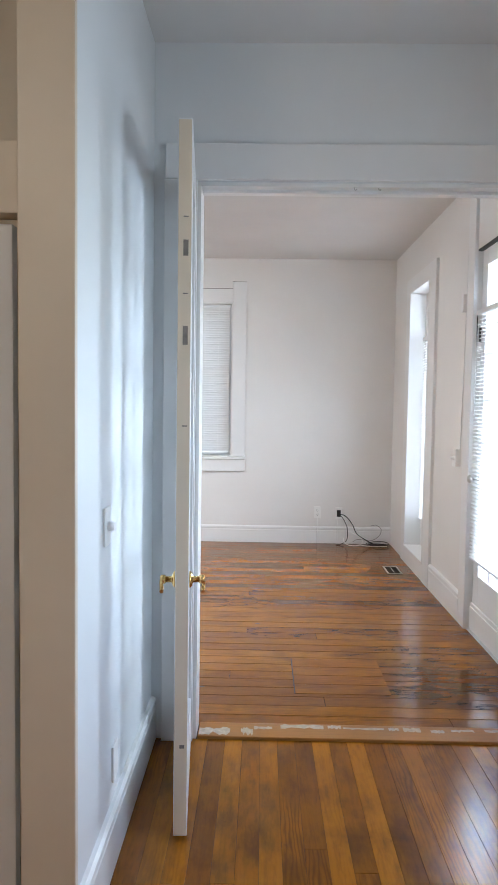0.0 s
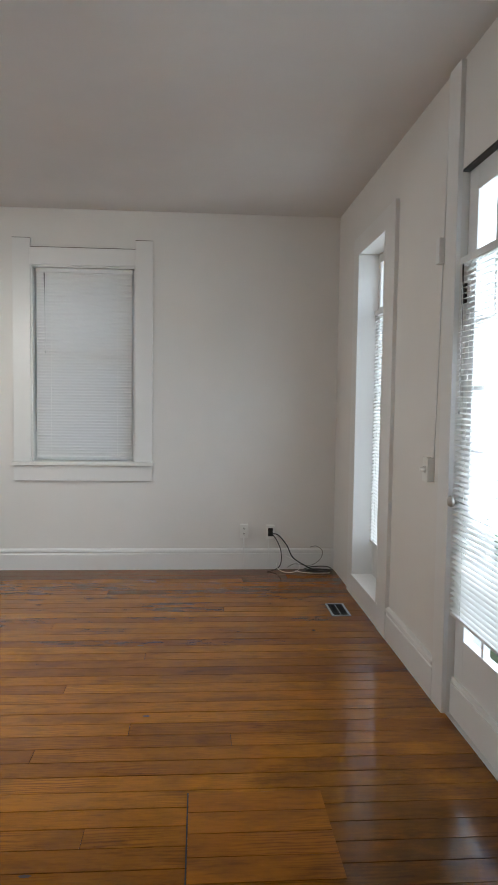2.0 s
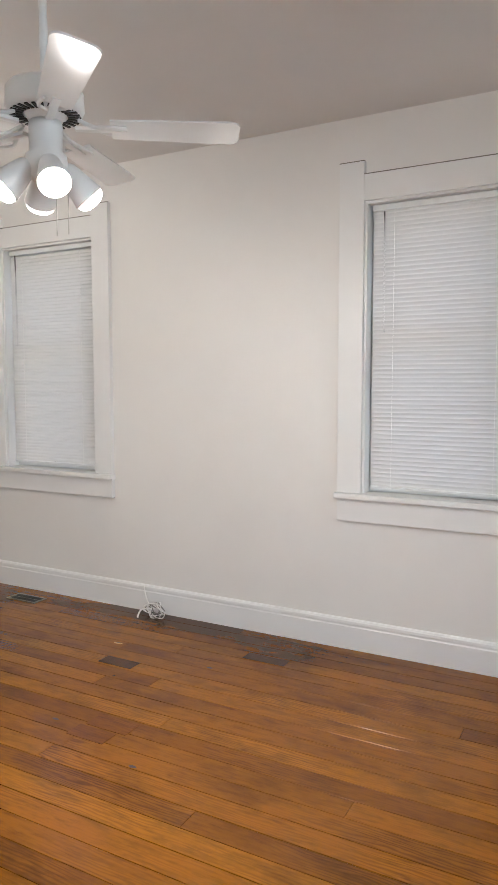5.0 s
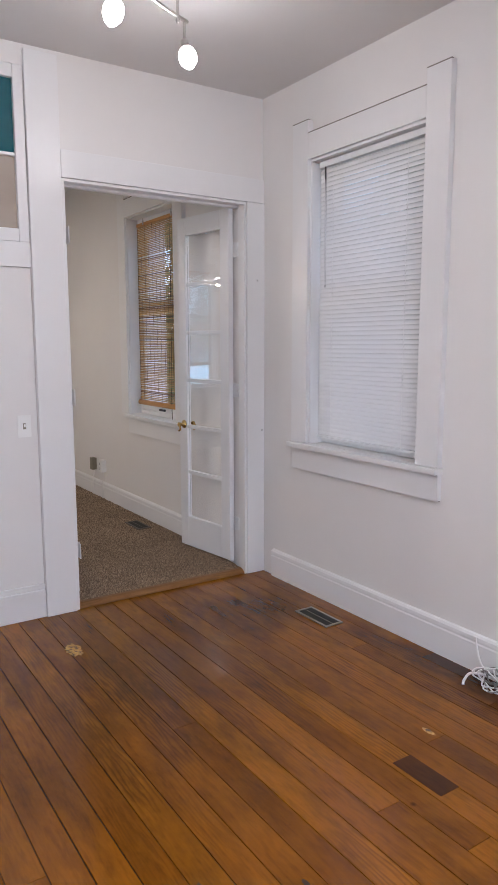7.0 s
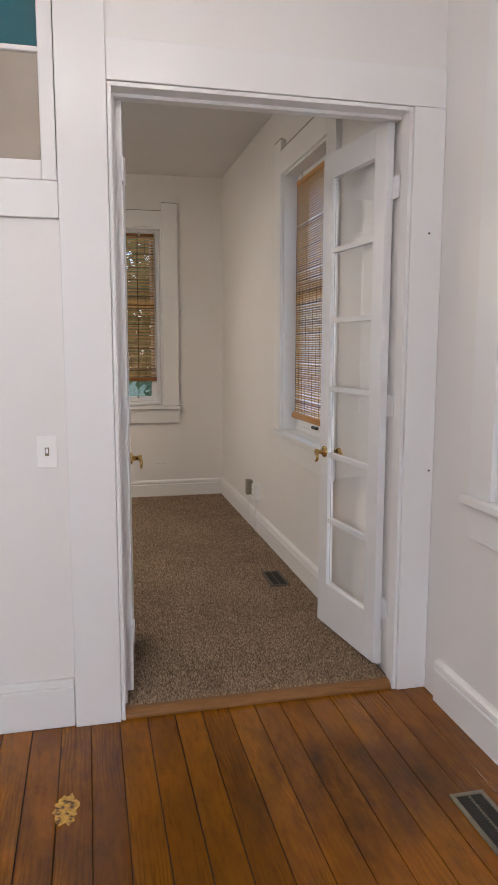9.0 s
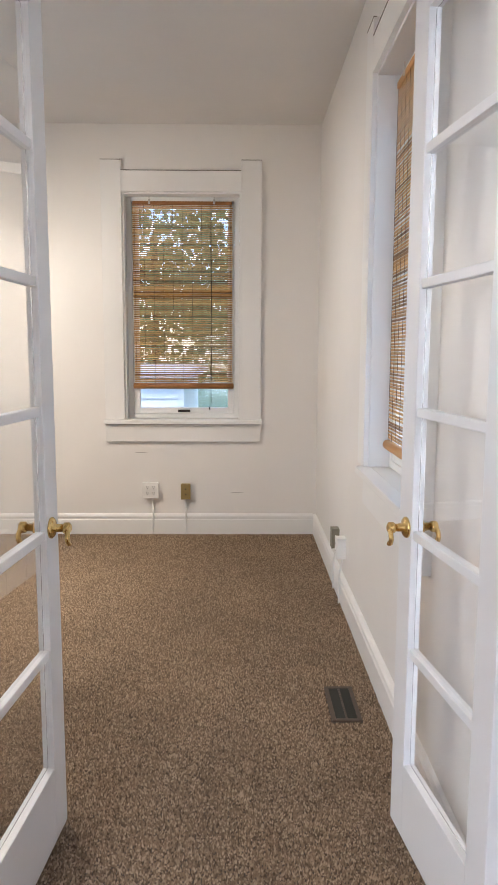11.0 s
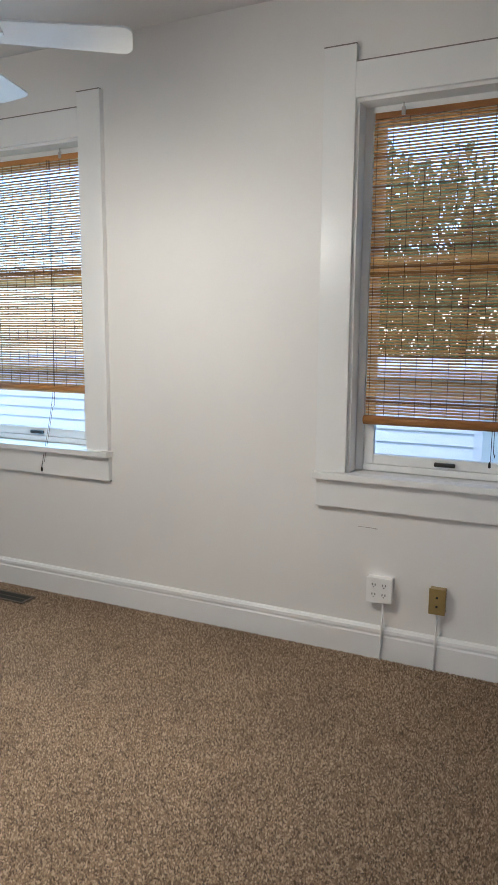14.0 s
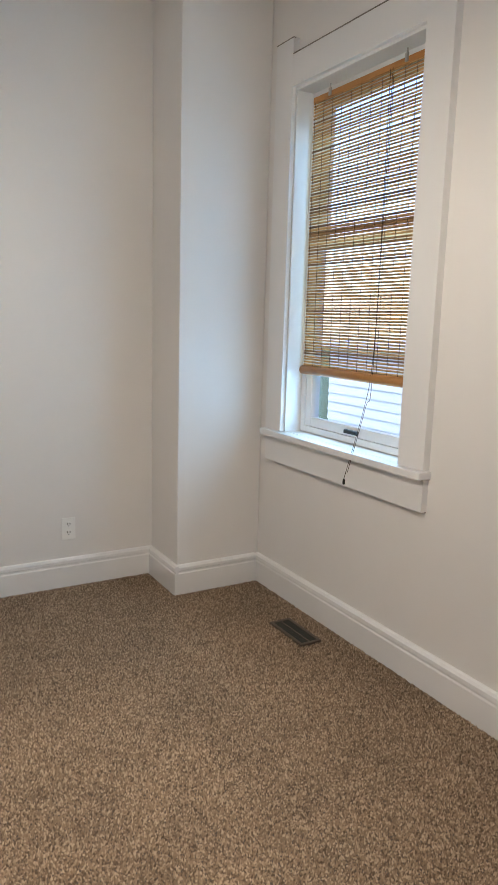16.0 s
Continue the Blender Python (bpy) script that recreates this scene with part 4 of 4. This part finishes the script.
for p in ((-2.5, 4.12), (-2.76, 4.74), (-3.1, 5.36)):
    part("stem", lathe(bmesh.new(), (*p, 0), (0, 0, -1), [(0, 0.02), (0.006, 0.02), (0.008, 0.006), (0.14, 0.006), (0.15, 0.011), (0.16, 0.004)], 12), STEEL, o)
for p, d in (((-2.60, 4.28, -0.14), (-0.35, -0.3, -0.85)), ((-2.86, 5.0, -0.14), (-0.35, -0.15, -0.9)), ((-3.12, 5.40, -0.14), (0.35, 0.0, -0.92))):
    p, d = Vector(p), Vector(d).normalized()
    h = part("spot_head", lathe(tube(bmesh.new(), [p, p + Vector((0, 0, -0.035)), p + Vector((0, 0, -0.07))], 0.006), p + Vector((0, 0, -0.07)), d, [(-0.01, 0.006), (0.0, 0.016), (0.035, 0.017), (0.04, 0.012)], 14), STEEL, o)
    part("shade", lathe(bmesh.new(), p + Vector((0, 0, -0.07)) + d * 0.036, d, [(0, 0.016), (0.012, 0.03), (0.035, 0.038), (0.06, 0.036), (0.085, 0.018), (0.092, 0.003)], 18), SHADEGLOW, h, "lit frosted glass shade")

# unseen dome, added to bring warm light onto the entry post
o = thing("added_entry_dome", pose(-1.0, -1.3, HT), "unseen round dome light added to warm the entry", "ceiling light")
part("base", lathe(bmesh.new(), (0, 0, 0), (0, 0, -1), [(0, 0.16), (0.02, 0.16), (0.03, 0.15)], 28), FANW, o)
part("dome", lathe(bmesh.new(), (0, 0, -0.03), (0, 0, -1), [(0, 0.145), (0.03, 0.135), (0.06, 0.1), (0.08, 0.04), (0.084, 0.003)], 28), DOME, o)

# ---- outlets, switches, conduits ----


def outlet(name, m, label, w=0.07, h=0.115, d=0.038, material=PLATE, gangs=1, sockets=True, category="outlet"):
    """Surface box with a cover plate; local y points into the room."""
    o = thing(name, m, label, category)
    part("box", boxes((-w / 2 + 0.002, w / 2 - 0.002, 0, d, -h / 2 + 0.002, h / 2 - 0.002), bevel=0.003), material, o)
    part("plate", boxes((-w / 2, w / 2, d, d + 0.005, -h / 2, h / 2), bevel=0.002), material, o)
    if sockets:
        for g in range(gangs):
            u = (g - (gangs - 1) / 2) * 0.046
            for z in (-0.022, 0.022):
                r = part("receptacle", lathe(bmesh.new(), (u, d + 0.005, z), (0, 1, 0), [(0, 0.016), (0.002, 0.016)], 16), material, o)
                part("slots", boxes((u - 0.0085, u - 0.0045, d + 0.0072, d + 0.0078, z, z + 0.009), (u + 0.0045, u + 0.0085, d + 0.0072, d + 0.0078, z, z + 0.009), (u - 0.003, u + 0.003, d + 0.0072, d + 0.0078, z - 0.009, z - 0.005)), DARKM, r)
    return o


def raceway(name, pts, r, label):
    return tagged(obj(name, tube(bmesh.new(), pts, r, 6), TRIM), label, "conduit")


outlet("wall_outlet", pose(0.925, NORTH, 0.327, 0, 0, 180), "white surface-mounted double outlet above the baseboard")
ob = outlet("cable_plate", pose(1.146, NORTH, 0.32, 0, 0, 180), "white cable plate with a dark opening", sockets=False)
part("opening", boxes((-0.02, 0.02, 0.0435, 0.046, -0.035, 0.035), bevel=0.002), DARKM, ob)
raceway("conduit", [(0.925, NORTH - 0.012, 0.27), (0.925, NORTH - 0.03, 0.18), (0.925, NORTH - 0.03, 0.01)], 0.004, "thin white painted wire down the baseboard")
raceway("conduit", [(1.13, NORTH - 0.012, 0.265), (1.132, NORTH - 0.03, 0.18), (1.135, NORTH - 0.03, 0.04)], 0.003, "thin white painted wire down the baseboard")
outlet("wall_outlet", pose(WEST, 5.09, 0.385, 0, 0, -90), "white four-socket surface outlet under a window", w=0.115, gangs=2)
ob = outlet("wall_outlet", pose(WEST, 5.345, 0.375, 0, 0, -90), "tan metal single-gang cable outlet on a wall", material=TAN, sockets=False)
part("jack", lathe(lathe(bmesh.new(), (0, 0.0432, 0.02), (0, 1, 0), [(0, 0.005), (0.006, 0.005)], 10), (0, 0.0432, -0.02), (0, 1, 0), [(0, 0.005), (0.006, 0.005)], 10), DARKM, ob)
raceway("conduit", [(WEST + 0.01, 5.1, 0.33), (WEST + 0.028, 5.105, 0.22), (WEST + 0.028, 5.1, CZ)], 0.005, "white painted wire down the baseboard")
raceway("conduit", [(WEST + 0.01, 5.345, 0.32), (WEST + 0.028, 5.345, 0.22), (WEST + 0.028, 5.34, CZ)], 0.005, "white painted wire down the baseboard")
outlet("wall_outlet", pose(-6.66, CNORTH, 0.35, 0, 0, 180), "grey cable plate low on a wall", material=VENT, sockets=False)
outlet("wall_outlet", pose(-6.42, CNORTH, 0.36, 0, 0, 180), "white surface-mounted double outlet low on a wall", d=0.045)
raceway("conduit", [(-6.66, CNORTH - 0.012, 0.29), (-6.66, CNORTH - 0.028, 0.2), (-6.66, CNORTH - 0.028, CZ)], 0.005, "white painted wire down the baseboard")
raceway("conduit", [(-6.42, CNORTH - 0.012, 0.3), (-6.42, CNORTH - 0.028, 0.2), (-6.42, CNORTH - 0.028, CZ)], 0.005, "white painted wire down the baseboard")
outlet("wall_outlet", pose(-6.93, SOUTHC, 0.36), "white painted double outlet above the baseboard", d=0.004)
ob = outlet("light_switch", pose(MID1 - 0.015, 4.925, 1.05, 0, 0, -90), "white toggle light switch plate", sockets=False, d=0.004, category="light switch")
part("toggle", boxes((-0.004, 0.004, 0.0098, 0.02, -0.004, 0.012), bevel=0.001), PLATE, ob)
part("slot", boxes((-0.0075, 0.0075, 0.0088, 0.0096, -0.0155, 0.0155)), VENT, ob, "grey slot round the toggle")
ob = outlet("light_switch", pose(EAST, 4.0, 1.10, 0, 0, 90), "white surface-mounted rotary light switch", w=0.08, h=0.12, d=0.03, sockets=False, category="light switch")
part("dial", lathe(bmesh.new(), (0.0, 0.035, 0.0), (0, 1, 0), [(0, 0.018), (0.004, 0.018), (0.006, 0.012), (0.026, 0.011)], 14), PLATE, ob)
ob = outlet("light_switch", pose(-0.13, 1.255, 1.09, 0, 0, -90), "white light switch with a round dial", sockets=False, d=0.004, category="light switch")
part("dial", lathe(bmesh.new(), (0.0, 0.009, 0.0), (0, 1, 0), [(0, 0.014), (0.02, 0.013)], 14), PLATE, ob)
outlet("wall_outlet", pose(-0.13, 1.38, 0.31, 0, 0, -90), "white wall outlet plate", d=0.003, sockets=False)
raceway("conduit", [(EAST - 0.003, 3.9, HT), (EAST - 0.003, 3.905, 2.5), (EAST - 0.003, 3.92, 2.2)], 0.004, "thin white painted surface conduit")
raceway("conduit", [(EAST - 0.003, 3.925, 2.1), (EAST - 0.003, 3.945, 1.6), (EAST - 0.003, 3.97, 1.15)], 0.004, "thin white painted surface conduit")
tagged(obj("junction_box", boxes((EAST - 0.03, EAST, 3.905, 3.955, 2.08, 2.2), bevel=0.004), TRIM), "small white painted junction box on a wall", "junction box")

# ---- small marks on the walls ----
for m, label in ((pose(MID1 - 0.0145, 4.62, 0.745, 0, 0, 90), "thin dark scratch on a white panel"), (pose(WEST + 0.0005, 5.02, 0.655, 0, 0, 90), "small grey scuff on a white wall"), (pose(WEST + 0.0005, 5.72, 0.36, 0, 0, 90), "small chipped scuff on a white wall")):
    ob = obj("wall_scratch", tube(bmesh.new(), [(-0.045, 0, 0), (-0.015, 0, 0.0015), (0.02, 0, 0.001), (0.045, 0, -0.001)], 0.0012, 5), JOINT_SHADE_MARK)
    ob.matrix_world = m
    tagged(ob, label, "scratch")
for y, z in ((6.375, 1.86), (6.41, 0.93)):
    ob = obj("nail_head", lathe(bmesh.new(), (MID1 + 0.0215, y, z), (1, 0, 0), [(0, 0.005), (0.002, 0.004)], 8), VENT_B)
    tagged(ob, "small dark nail head in a casing", "nail")

# ---- floor registers ----


def register(name, m, w, d, material, label, inner=None):
    """Floor grille: raised rim, louvres over a dark well, lever."""
    o = thing(name, m, label, "floor vent", "floor vents")
    part("rim", boxes((-w / 2, w / 2, -d / 2, -d / 2 + 0.016, 0, 0.006), (-w / 2, w / 2, d / 2 - 0.016, d / 2, 0, 0.006), (-w / 2, -w / 2 + 0.016, -d / 2 + 0.016, d / 2 - 0.016, 0, 0.006), (w / 2 - 0.016, w / 2, -d / 2 + 0.016, d / 2 - 0.016, 0, 0.006), bevel=0.002), material, o)
    part("well", boxes((-w / 2 + 0.01, w / 2 - 0.01, -d / 2 + 0.01, d / 2 - 0.01, 0.0005, 0.0015)), DARKM, o)
    n = int((w - 0.032) / 0.013)
    for k in range(n):
        u = -w / 2 + 0.016 + (w - 0.032) * (k + 0.5) / n
        s = part("slat", boxes((-0.0035, 0.0035, -d / 2 + 0.014, d / 2 - 0.014, -0.0007, 0.0007)), inner or material, o)
        s.matrix_local = pose(u, 0, 0.004, 0, 35, 0)
    part("divider", boxes((-w / 2 + 0.014, w / 2 - 0.014, -0.004, 0.004, 0.002, 0.0055)), material, o)
    return o


register("floor_vent", pose(1.50, 5.272, 0.0005, 0, 0, 90), 0.27, 0.13, VENT_G, "grey-green metal floor vent beside the wall", VENT_D)
register("floor_vent", pose(-3.2, 6.222, 0.0005, 0, 0, 0), 0.27, 0.12, VENT, "grey metal floor vent in the wooden floor", VENT_D)
register("floor_vent", pose(-5.35, 6.134, CZ, 0, 0, 0), 0.26, 0.11, VENT_B, "brown metal floor vent in the carpet", VENT_D)
register("floor_vent", pose(-7.68, 3.05, CZ, 0, 0, 90), 0.26, 0.11, VENT_B, "brown metal floor vent in the carpet", VENT_D)

# ---- loose cables ----
c = thing("cable_bundle", pose(1.15, NORTH - 0.04, 0.0), "tangled black and white cables hanging from a wall plate", "cables")
part("black_cable", tube(bmesh.new(), [(0.0, 0.0, 0.31), (0.06, -0.03, 0.30), (0.13, -0.05, 0.22), (0.18, -0.06, 0.12), (0.27, -0.07, 0.06), (0.36, -0.09, 0.02), (0.46, -0.10, 0.008), (0.50, -0.05, 0.008), (0.42, -0.02, 0.01), (0.32, -0.03, 0.012), (0.3, -0.10, 0.02), (0.4, -0.13, 0.02), (0.48, -0.11, 0.02)], 0.005), BLACK, c)
part("black_cable", tube(bmesh.new(), [(0.0, 0.0, 0.31), (0.04, -0.03, 0.27), (0.08, -0.05, 0.18), (0.085, -0.05, 0.08), (0.06, -0.05, 0.03), (0.0, -0.06, 0.006), (-0.03, -0.07, 0.006)], 0.004), BLACK, c)
part("black_cable", tube(bmesh.new(), [(0.28, -0.05, 0.02), (0.36, -0.01, 0.03), (0.47, -0.03, 0.035), (0.5, -0.1, 0.025), (0.4, -0.16, 0.02), (0.31, -0.12, 0.012), (0.34, -0.06, 0.01)], 0.004), BLACK, c)
part("white_cable", tube(bmesh.new(), [(0.05, -0.02, 0.06), (0.05, -0.06, 0.03), (0.10, -0.10, 0.008), (0.18, -0.11, 0.008), (0.23, -0.09, 0.03), (0.22, -0.07, 0.08), (0.12, -0.05, 0.13)], 0.004), PLATE, c)
part("white_cable", tube(bmesh.new(), [(0.2, -0.08, 0.01), (0.28, -0.13, 0.008), (0.38, -0.15, 0.008), (0.48, -0.14, 0.008)], 0.004), PLATE, c)
part("grey_cable", tube(bmesh.new(), [(0.14, -0.04, 0.03), (0.2, -0.04, 0.06), (0.33, -0.05, 0.05), (0.41, -0.05, 0.10), (0.43, -0.05, 0.17), (0.38, -0.04, 0.21), (0.33, -0.03, 0.2)], 0.003), GREYC, c)
c = thing("cable_coil", pose(-2.2, 6.34, 0.0), "coil of grey-white cable at the foot of a wall", "cables")
rng = random.Random(11)
for k in range(6):
    pts = []
    cx, rr = rng.uniform(0.0, 0.05), rng.uniform(0.03, 0.055)
    for q in range(9):
        a = q * 0.8 + rng.uniform(-0.2, 0.2)
        pts.append((cx + rr * 1.5 * math.cos(a), rng.uniform(-0.04, 0.03), max(0.006, 0.045 + rr * math.sin(a) + rng.uniform(-0.008, 0.008))))
    part("white_cable", tube(bmesh.new(), pts, 0.0035, 6), GREYC if k % 2 else PLATE, c)
part("white_cable", tube(bmesh.new(), [(0.02, 0.0, 0.05), (-0.06, 0.04, 0.07), (-0.1, 0.06, 0.12), (-0.11, 0.062, 0.17)], 0.004, 6), PLATE, c)
part("white_cable", tube(bmesh.new(), [(0.0, 0.0, 0.05), (-0.05, -0.04, 0.05), (-0.06, -0.07, 0.02), (-0.055, -0.08, 0.006)], 0.006, 6), PLATE, c)

# ---- outdoors ----
structure("ground", boxes((-60, 60, -60, 60, -0.75, -0.6)), GRASS, "rough green lawn", "ground")
h = thing("garden_shed", pose(-13.5, 4.4, -0.6), "long low white clapboard shed next door", "shed")
for k in range(10):
    z = k * 0.16
    bm = bmesh.new()
    v = [bm.verts.new(q) for q in ((0, -9, z), (0.03, -9, z), (0.006, -9, z + 0.165), (0, -9, z + 0.165), (0, 0.4, z), (0.03, 0.4, z), (0.006, 0.4, z + 0.165), (0, 0.4, z + 0.165))]
    for f in ((0, 1, 2, 3), (7, 6, 5, 4), (0, 4, 5, 1), (1, 5, 6, 2), (2, 6, 7, 3), (3, 7, 4, 0)):
        bm.faces.new([v[i] for i in f])
    part("clapboard", bm, SIDING, h)
part("wall", boxes((-5, 0, -9, 0.38, 0, 1.6)), SIDING, h)
part("corner_board", boxes((-0.02, 0.045, 0.38, 0.48, 0, 1.6)), SIDING, h)
part("roof", boxes((-5.2, 0.2, -9.2, 0.6, 1.6, 1.72), bevel=0.01), SIDING, h)
f = thing("garden_wall", pose(1.0, 12, -0.6), "pale rendered garden wall", "wall")
part("wall", boxes((-12, 8, 0, 0.2, 0, 2.4)), SIDING, f)


def leaves(n, cx, cy, cz, rx, ry, rz, size, seed):
    rng = random.Random(seed)
    verts, faces = [], []
    for _ in range(n):
        while True:
            p = Vector((rng.uniform(-1, 1), rng.uniform(-1, 1), rng.uniform(-1, 1)))
            if p.length < 1 and noise.noise(p * 2.2 + Vector((seed, 0, 0))) > -0.15:
                break
        p = Vector((cx + p.x * rx, cy + p.y * ry, cz + p.z * rz))
        e = Euler((rng.uniform(0, 6), rng.uniform(0, 6), rng.uniform(0, 6))).to_matrix()
        s = size * rng.uniform(0.6, 1.3)
        b = len(verts)
        for q in ((-0.5, 0, 0), (0, -0.3, 0.06), (0.6, 0, 0), (0, 0.3, 0.06)):
            verts.append(p + e @ Vector(q) * s)
        faces += [(b, b + 1, b + 2), (b, b + 2, b + 3)]
    me = bpy.data.meshes.new("crown")
    me.from_pydata(verts, [], faces)
    me.materials.append(LEAF)
    return me


def tree(x, y, hgt, r, seed):
    o = thing("tree", pose(x, y, -0.6), "leafy green garden tree", "tree", "garden trees")
    bm = bmesh.new()
    tube(bm, [(0, 0, -0.05), (0.06, 0.03, hgt * 0.3), (-0.05, 0.05, hgt * 0.6), (0, 0, hgt * 0.85)], 0.09)
    rng = random.Random(seed)
    for k in range(6):
        a = k * 1.05
        tube(bm, [(0, 0, hgt * (0.35 + 0.06 * k)), (math.cos(a) * r * 0.4, math.sin(a) * r * 0.4, hgt * (0.5 + 0.06 * k)), (math.cos(a) * r * 0.8, math.sin(a) * r * 0.8, hgt * (0.6 + 0.06 * k))], 0.03, 6)
    part("trunk", bm, BARK, o)
    c = new("crown", leaves(4200, 0, 0, hgt * 0.6, r, r, hgt * 0.46, 0.19, seed))
    c.parent = o


tree(-11.2, 7.0, 4.6, 1.5, 3)
tree(-12.4, 9.6, 5.2, 1.9, 4)
tree(-17.0, 6.6, 6.0, 2.3, 12)
tree(-20.2, 3.6, 5.6, 2.2, 13)
tree(-20.6, 0.6, 6.4, 2.4, 15)
tree(-5.0, 10.2, 4.6, 1.6, 6)
ob = new("ivy_bed", leaves(9000, -10.6, 5.6, -0.42, 1.7, 2.6, 0.24, 0.11, 9))
tagged(ob, "low green ivy covering the ground", "ivy", kind="stuff")
s = thing("stepping_stones", pose(-10.4, 5.2, -0.6), "grey flat stepping stones in ivy", "stones")
rng = random.Random(2)
for k in range(5):
    b = boxes((-0.22, 0.22, -0.16, 0.16, 0.0, 0.06), bevel=0.02)
    q = part("stone", b, STONE, s)
    q.matrix_local = pose(-k * 0.45 + 0.6, 0.2 + k * 0.35 - 0.8, 0.3, rng.uniform(-3, 3), rng.uniform(-3, 3), rng.uniform(0, 60))

# ---- floor marks ----
o = thing("floor_patch", pose(0, 0, 0), "reddish square patch of boards let into the floor", "floor patch")
for k in range(4):
    part("plank", boxes((0.522, 1.003, 2.642 + k * 0.1185, 2.7575 + k * 0.1185, 0.0003, 0.0022), bevel=0.0006), FIR_DARK, o)
part("joint", boxes((0.516, 0.521, 2.64, 3.117, 0.0003, 0.0012)), SUB, o)


def blot(name, cx, cy, rx, ry, material, label, seed, z=0.0018):
    """An irregular stain or worn spot on the boards."""
    rng = random.Random(seed)
    bm = bmesh.new()
    n = 26
    mid = bm.verts.new((cx, cy, z))
    out = [bm.verts.new((cx + rx * math.cos(k * math.tau / n) * rng.uniform(0.72, 1.08), cy + ry * math.sin(k * math.tau / n) * rng.uniform(0.72, 1.08), z)) for k in range(n)]
    for k in range(n):
        bm.faces.new((mid, out[k], out[(k + 1) % n]))
    return tagged(obj(name, bm, material), label, "floor mark")


blot("worn_spot", -3.54, 4.972, 0.085, 0.042, FILLER, "yellow worn filler spot on the boards", 1)
blot("worn_spot", -2.09, 5.86, 0.035, 0.012, FILLER, "small worn yellow spot on the boards", 2)
for k, (x, y) in enumerate(((0.32, 3.735), (0.22, 4.63), (-1.435, 5.81), (0.04, 2.70), (-1.2, 4.85), (-1.75, 5.0), (-1.9, 4.75))):
    blot("floor_stain", x, y, 0.02, 0.009, STAIN, "small dark knot hole in the boards", 20 + k)
for x0, x1, y0, y1 in ((-2.02, -1.80, 5.60, 5.69), (-2.55, -1.55, 6.325, 6.405), (-1.35, -1.1, 6.015, 6.1)):
    tagged(obj("floor_stain", boxes((x0, x1, y0, y1, -0.0005, 0.0006)), FIR_STAIN), "dark stained short length of board", "floor mark")
tagged(obj("floor_patch", boxes((-1.62, -1.42, 4.925, 5.02, 0.0005, 0.002)), FIR_DARK), "small reddish patch on the boards", "floor patch")
tagged(obj("floor_patch", boxes((-1.60, -1.38, 5.03, 5.13, 0.0005, 0.002)), FIR_DARK), "small reddish patch on the boards", "floor patch")

# ---- floor boards ----


def boarded(name, x0, x1, y0, y1, along, wide, material, label, seed):
    """Boards of random length side by side, with open dark joints over a subfloor."""
    rng = random.Random(seed)
    o = structure(name, boxes((x0, x1, y0, y1, -0.12, -0.006)), SUB, label, "floor")
    a0, a1, b0, b1 = (x0, x1, y0, y1) if along == "x" else (y0, y1, x0, x1)
    rows = round((b1 - b0) / wide)
    pitch = (b1 - b0) / rows
    for r in range(rows):
        b = b0 + r * pitch
        a = a0
        first = True
        while a < a1 - 0.01:
            ln = rng.uniform(1.2, 5.2) if first else rng.uniform(2.8, 5.6)
            first = False
            e = min(a + ln, a1)
            if a1 - e < 0.4:
                e = a1
            g = rng.uniform(0.0007, 0.0021) if along == "x" else rng.uniform(0.0002, 0.0006)
            top = rng.uniform(-0.0007, 0.0)
            cup = rng.uniform(-0.0004, 0.0004)
            q = (a + 0.0006, e - 0.0006, b + g, b + pitch - g) if along == "x" else (b + g, b + pitch - g, a + 0.0006, e - 0.0006)
            bm = bmesh.new()
            c = 0.0012 if along == "x" else 0.0006
            lo = [bm.verts.new((px, py, -0.02)) for px, py in ((q[0], q[2]), (q[1], q[2]), (q[1], q[3]), (q[0], q[3]))]
            md = [bm.verts.new((v.co.x, v.co.y, top - c)) for v in lo]
            hi = [bm.verts.new((px, py, top - max(0.0, cup if (py if along == "x" else px) > b + pitch / 2 else -cup))) for px, py in ((q[0] + c, q[2] + c), (q[1] - c, q[2] + c), (q[1] - c, q[3] - c), (q[0] + c, q[3] - c))]
            for k in range(4):
                j = (k + 1) % 4
                bm.faces.new((lo[k], lo[j], md[j], md[k]))
                bm.faces.new((md[k], md[j], hi[j], hi[k]))
            bm.faces.new(hi)
            part("plank", bm, material, o)
            a = e
    return o


boarded("floor_living", MID1, EAST, 2.29, NORTH, "x", 0.106, FIR, "worn orange-brown varnished fir board floor", 21)
boarded("floor_entry", -0.258, EAST, -1.2, 2.153, "y", 0.076, FIR_Y, "worn orange-brown varnished fir board floor", 22)
structure("floor_doorway", boxes((MID0, MID1, 5.165, 6.298, -0.1, -0.002)), FIR, "varnished wooden floor in the doorway", "floor")
structure("floor_under_wall", boxes((0.05, 1.55, 2.15, 2.29, -0.1, -0.008)), SUB, "dark subfloor under the threshold", "floor")
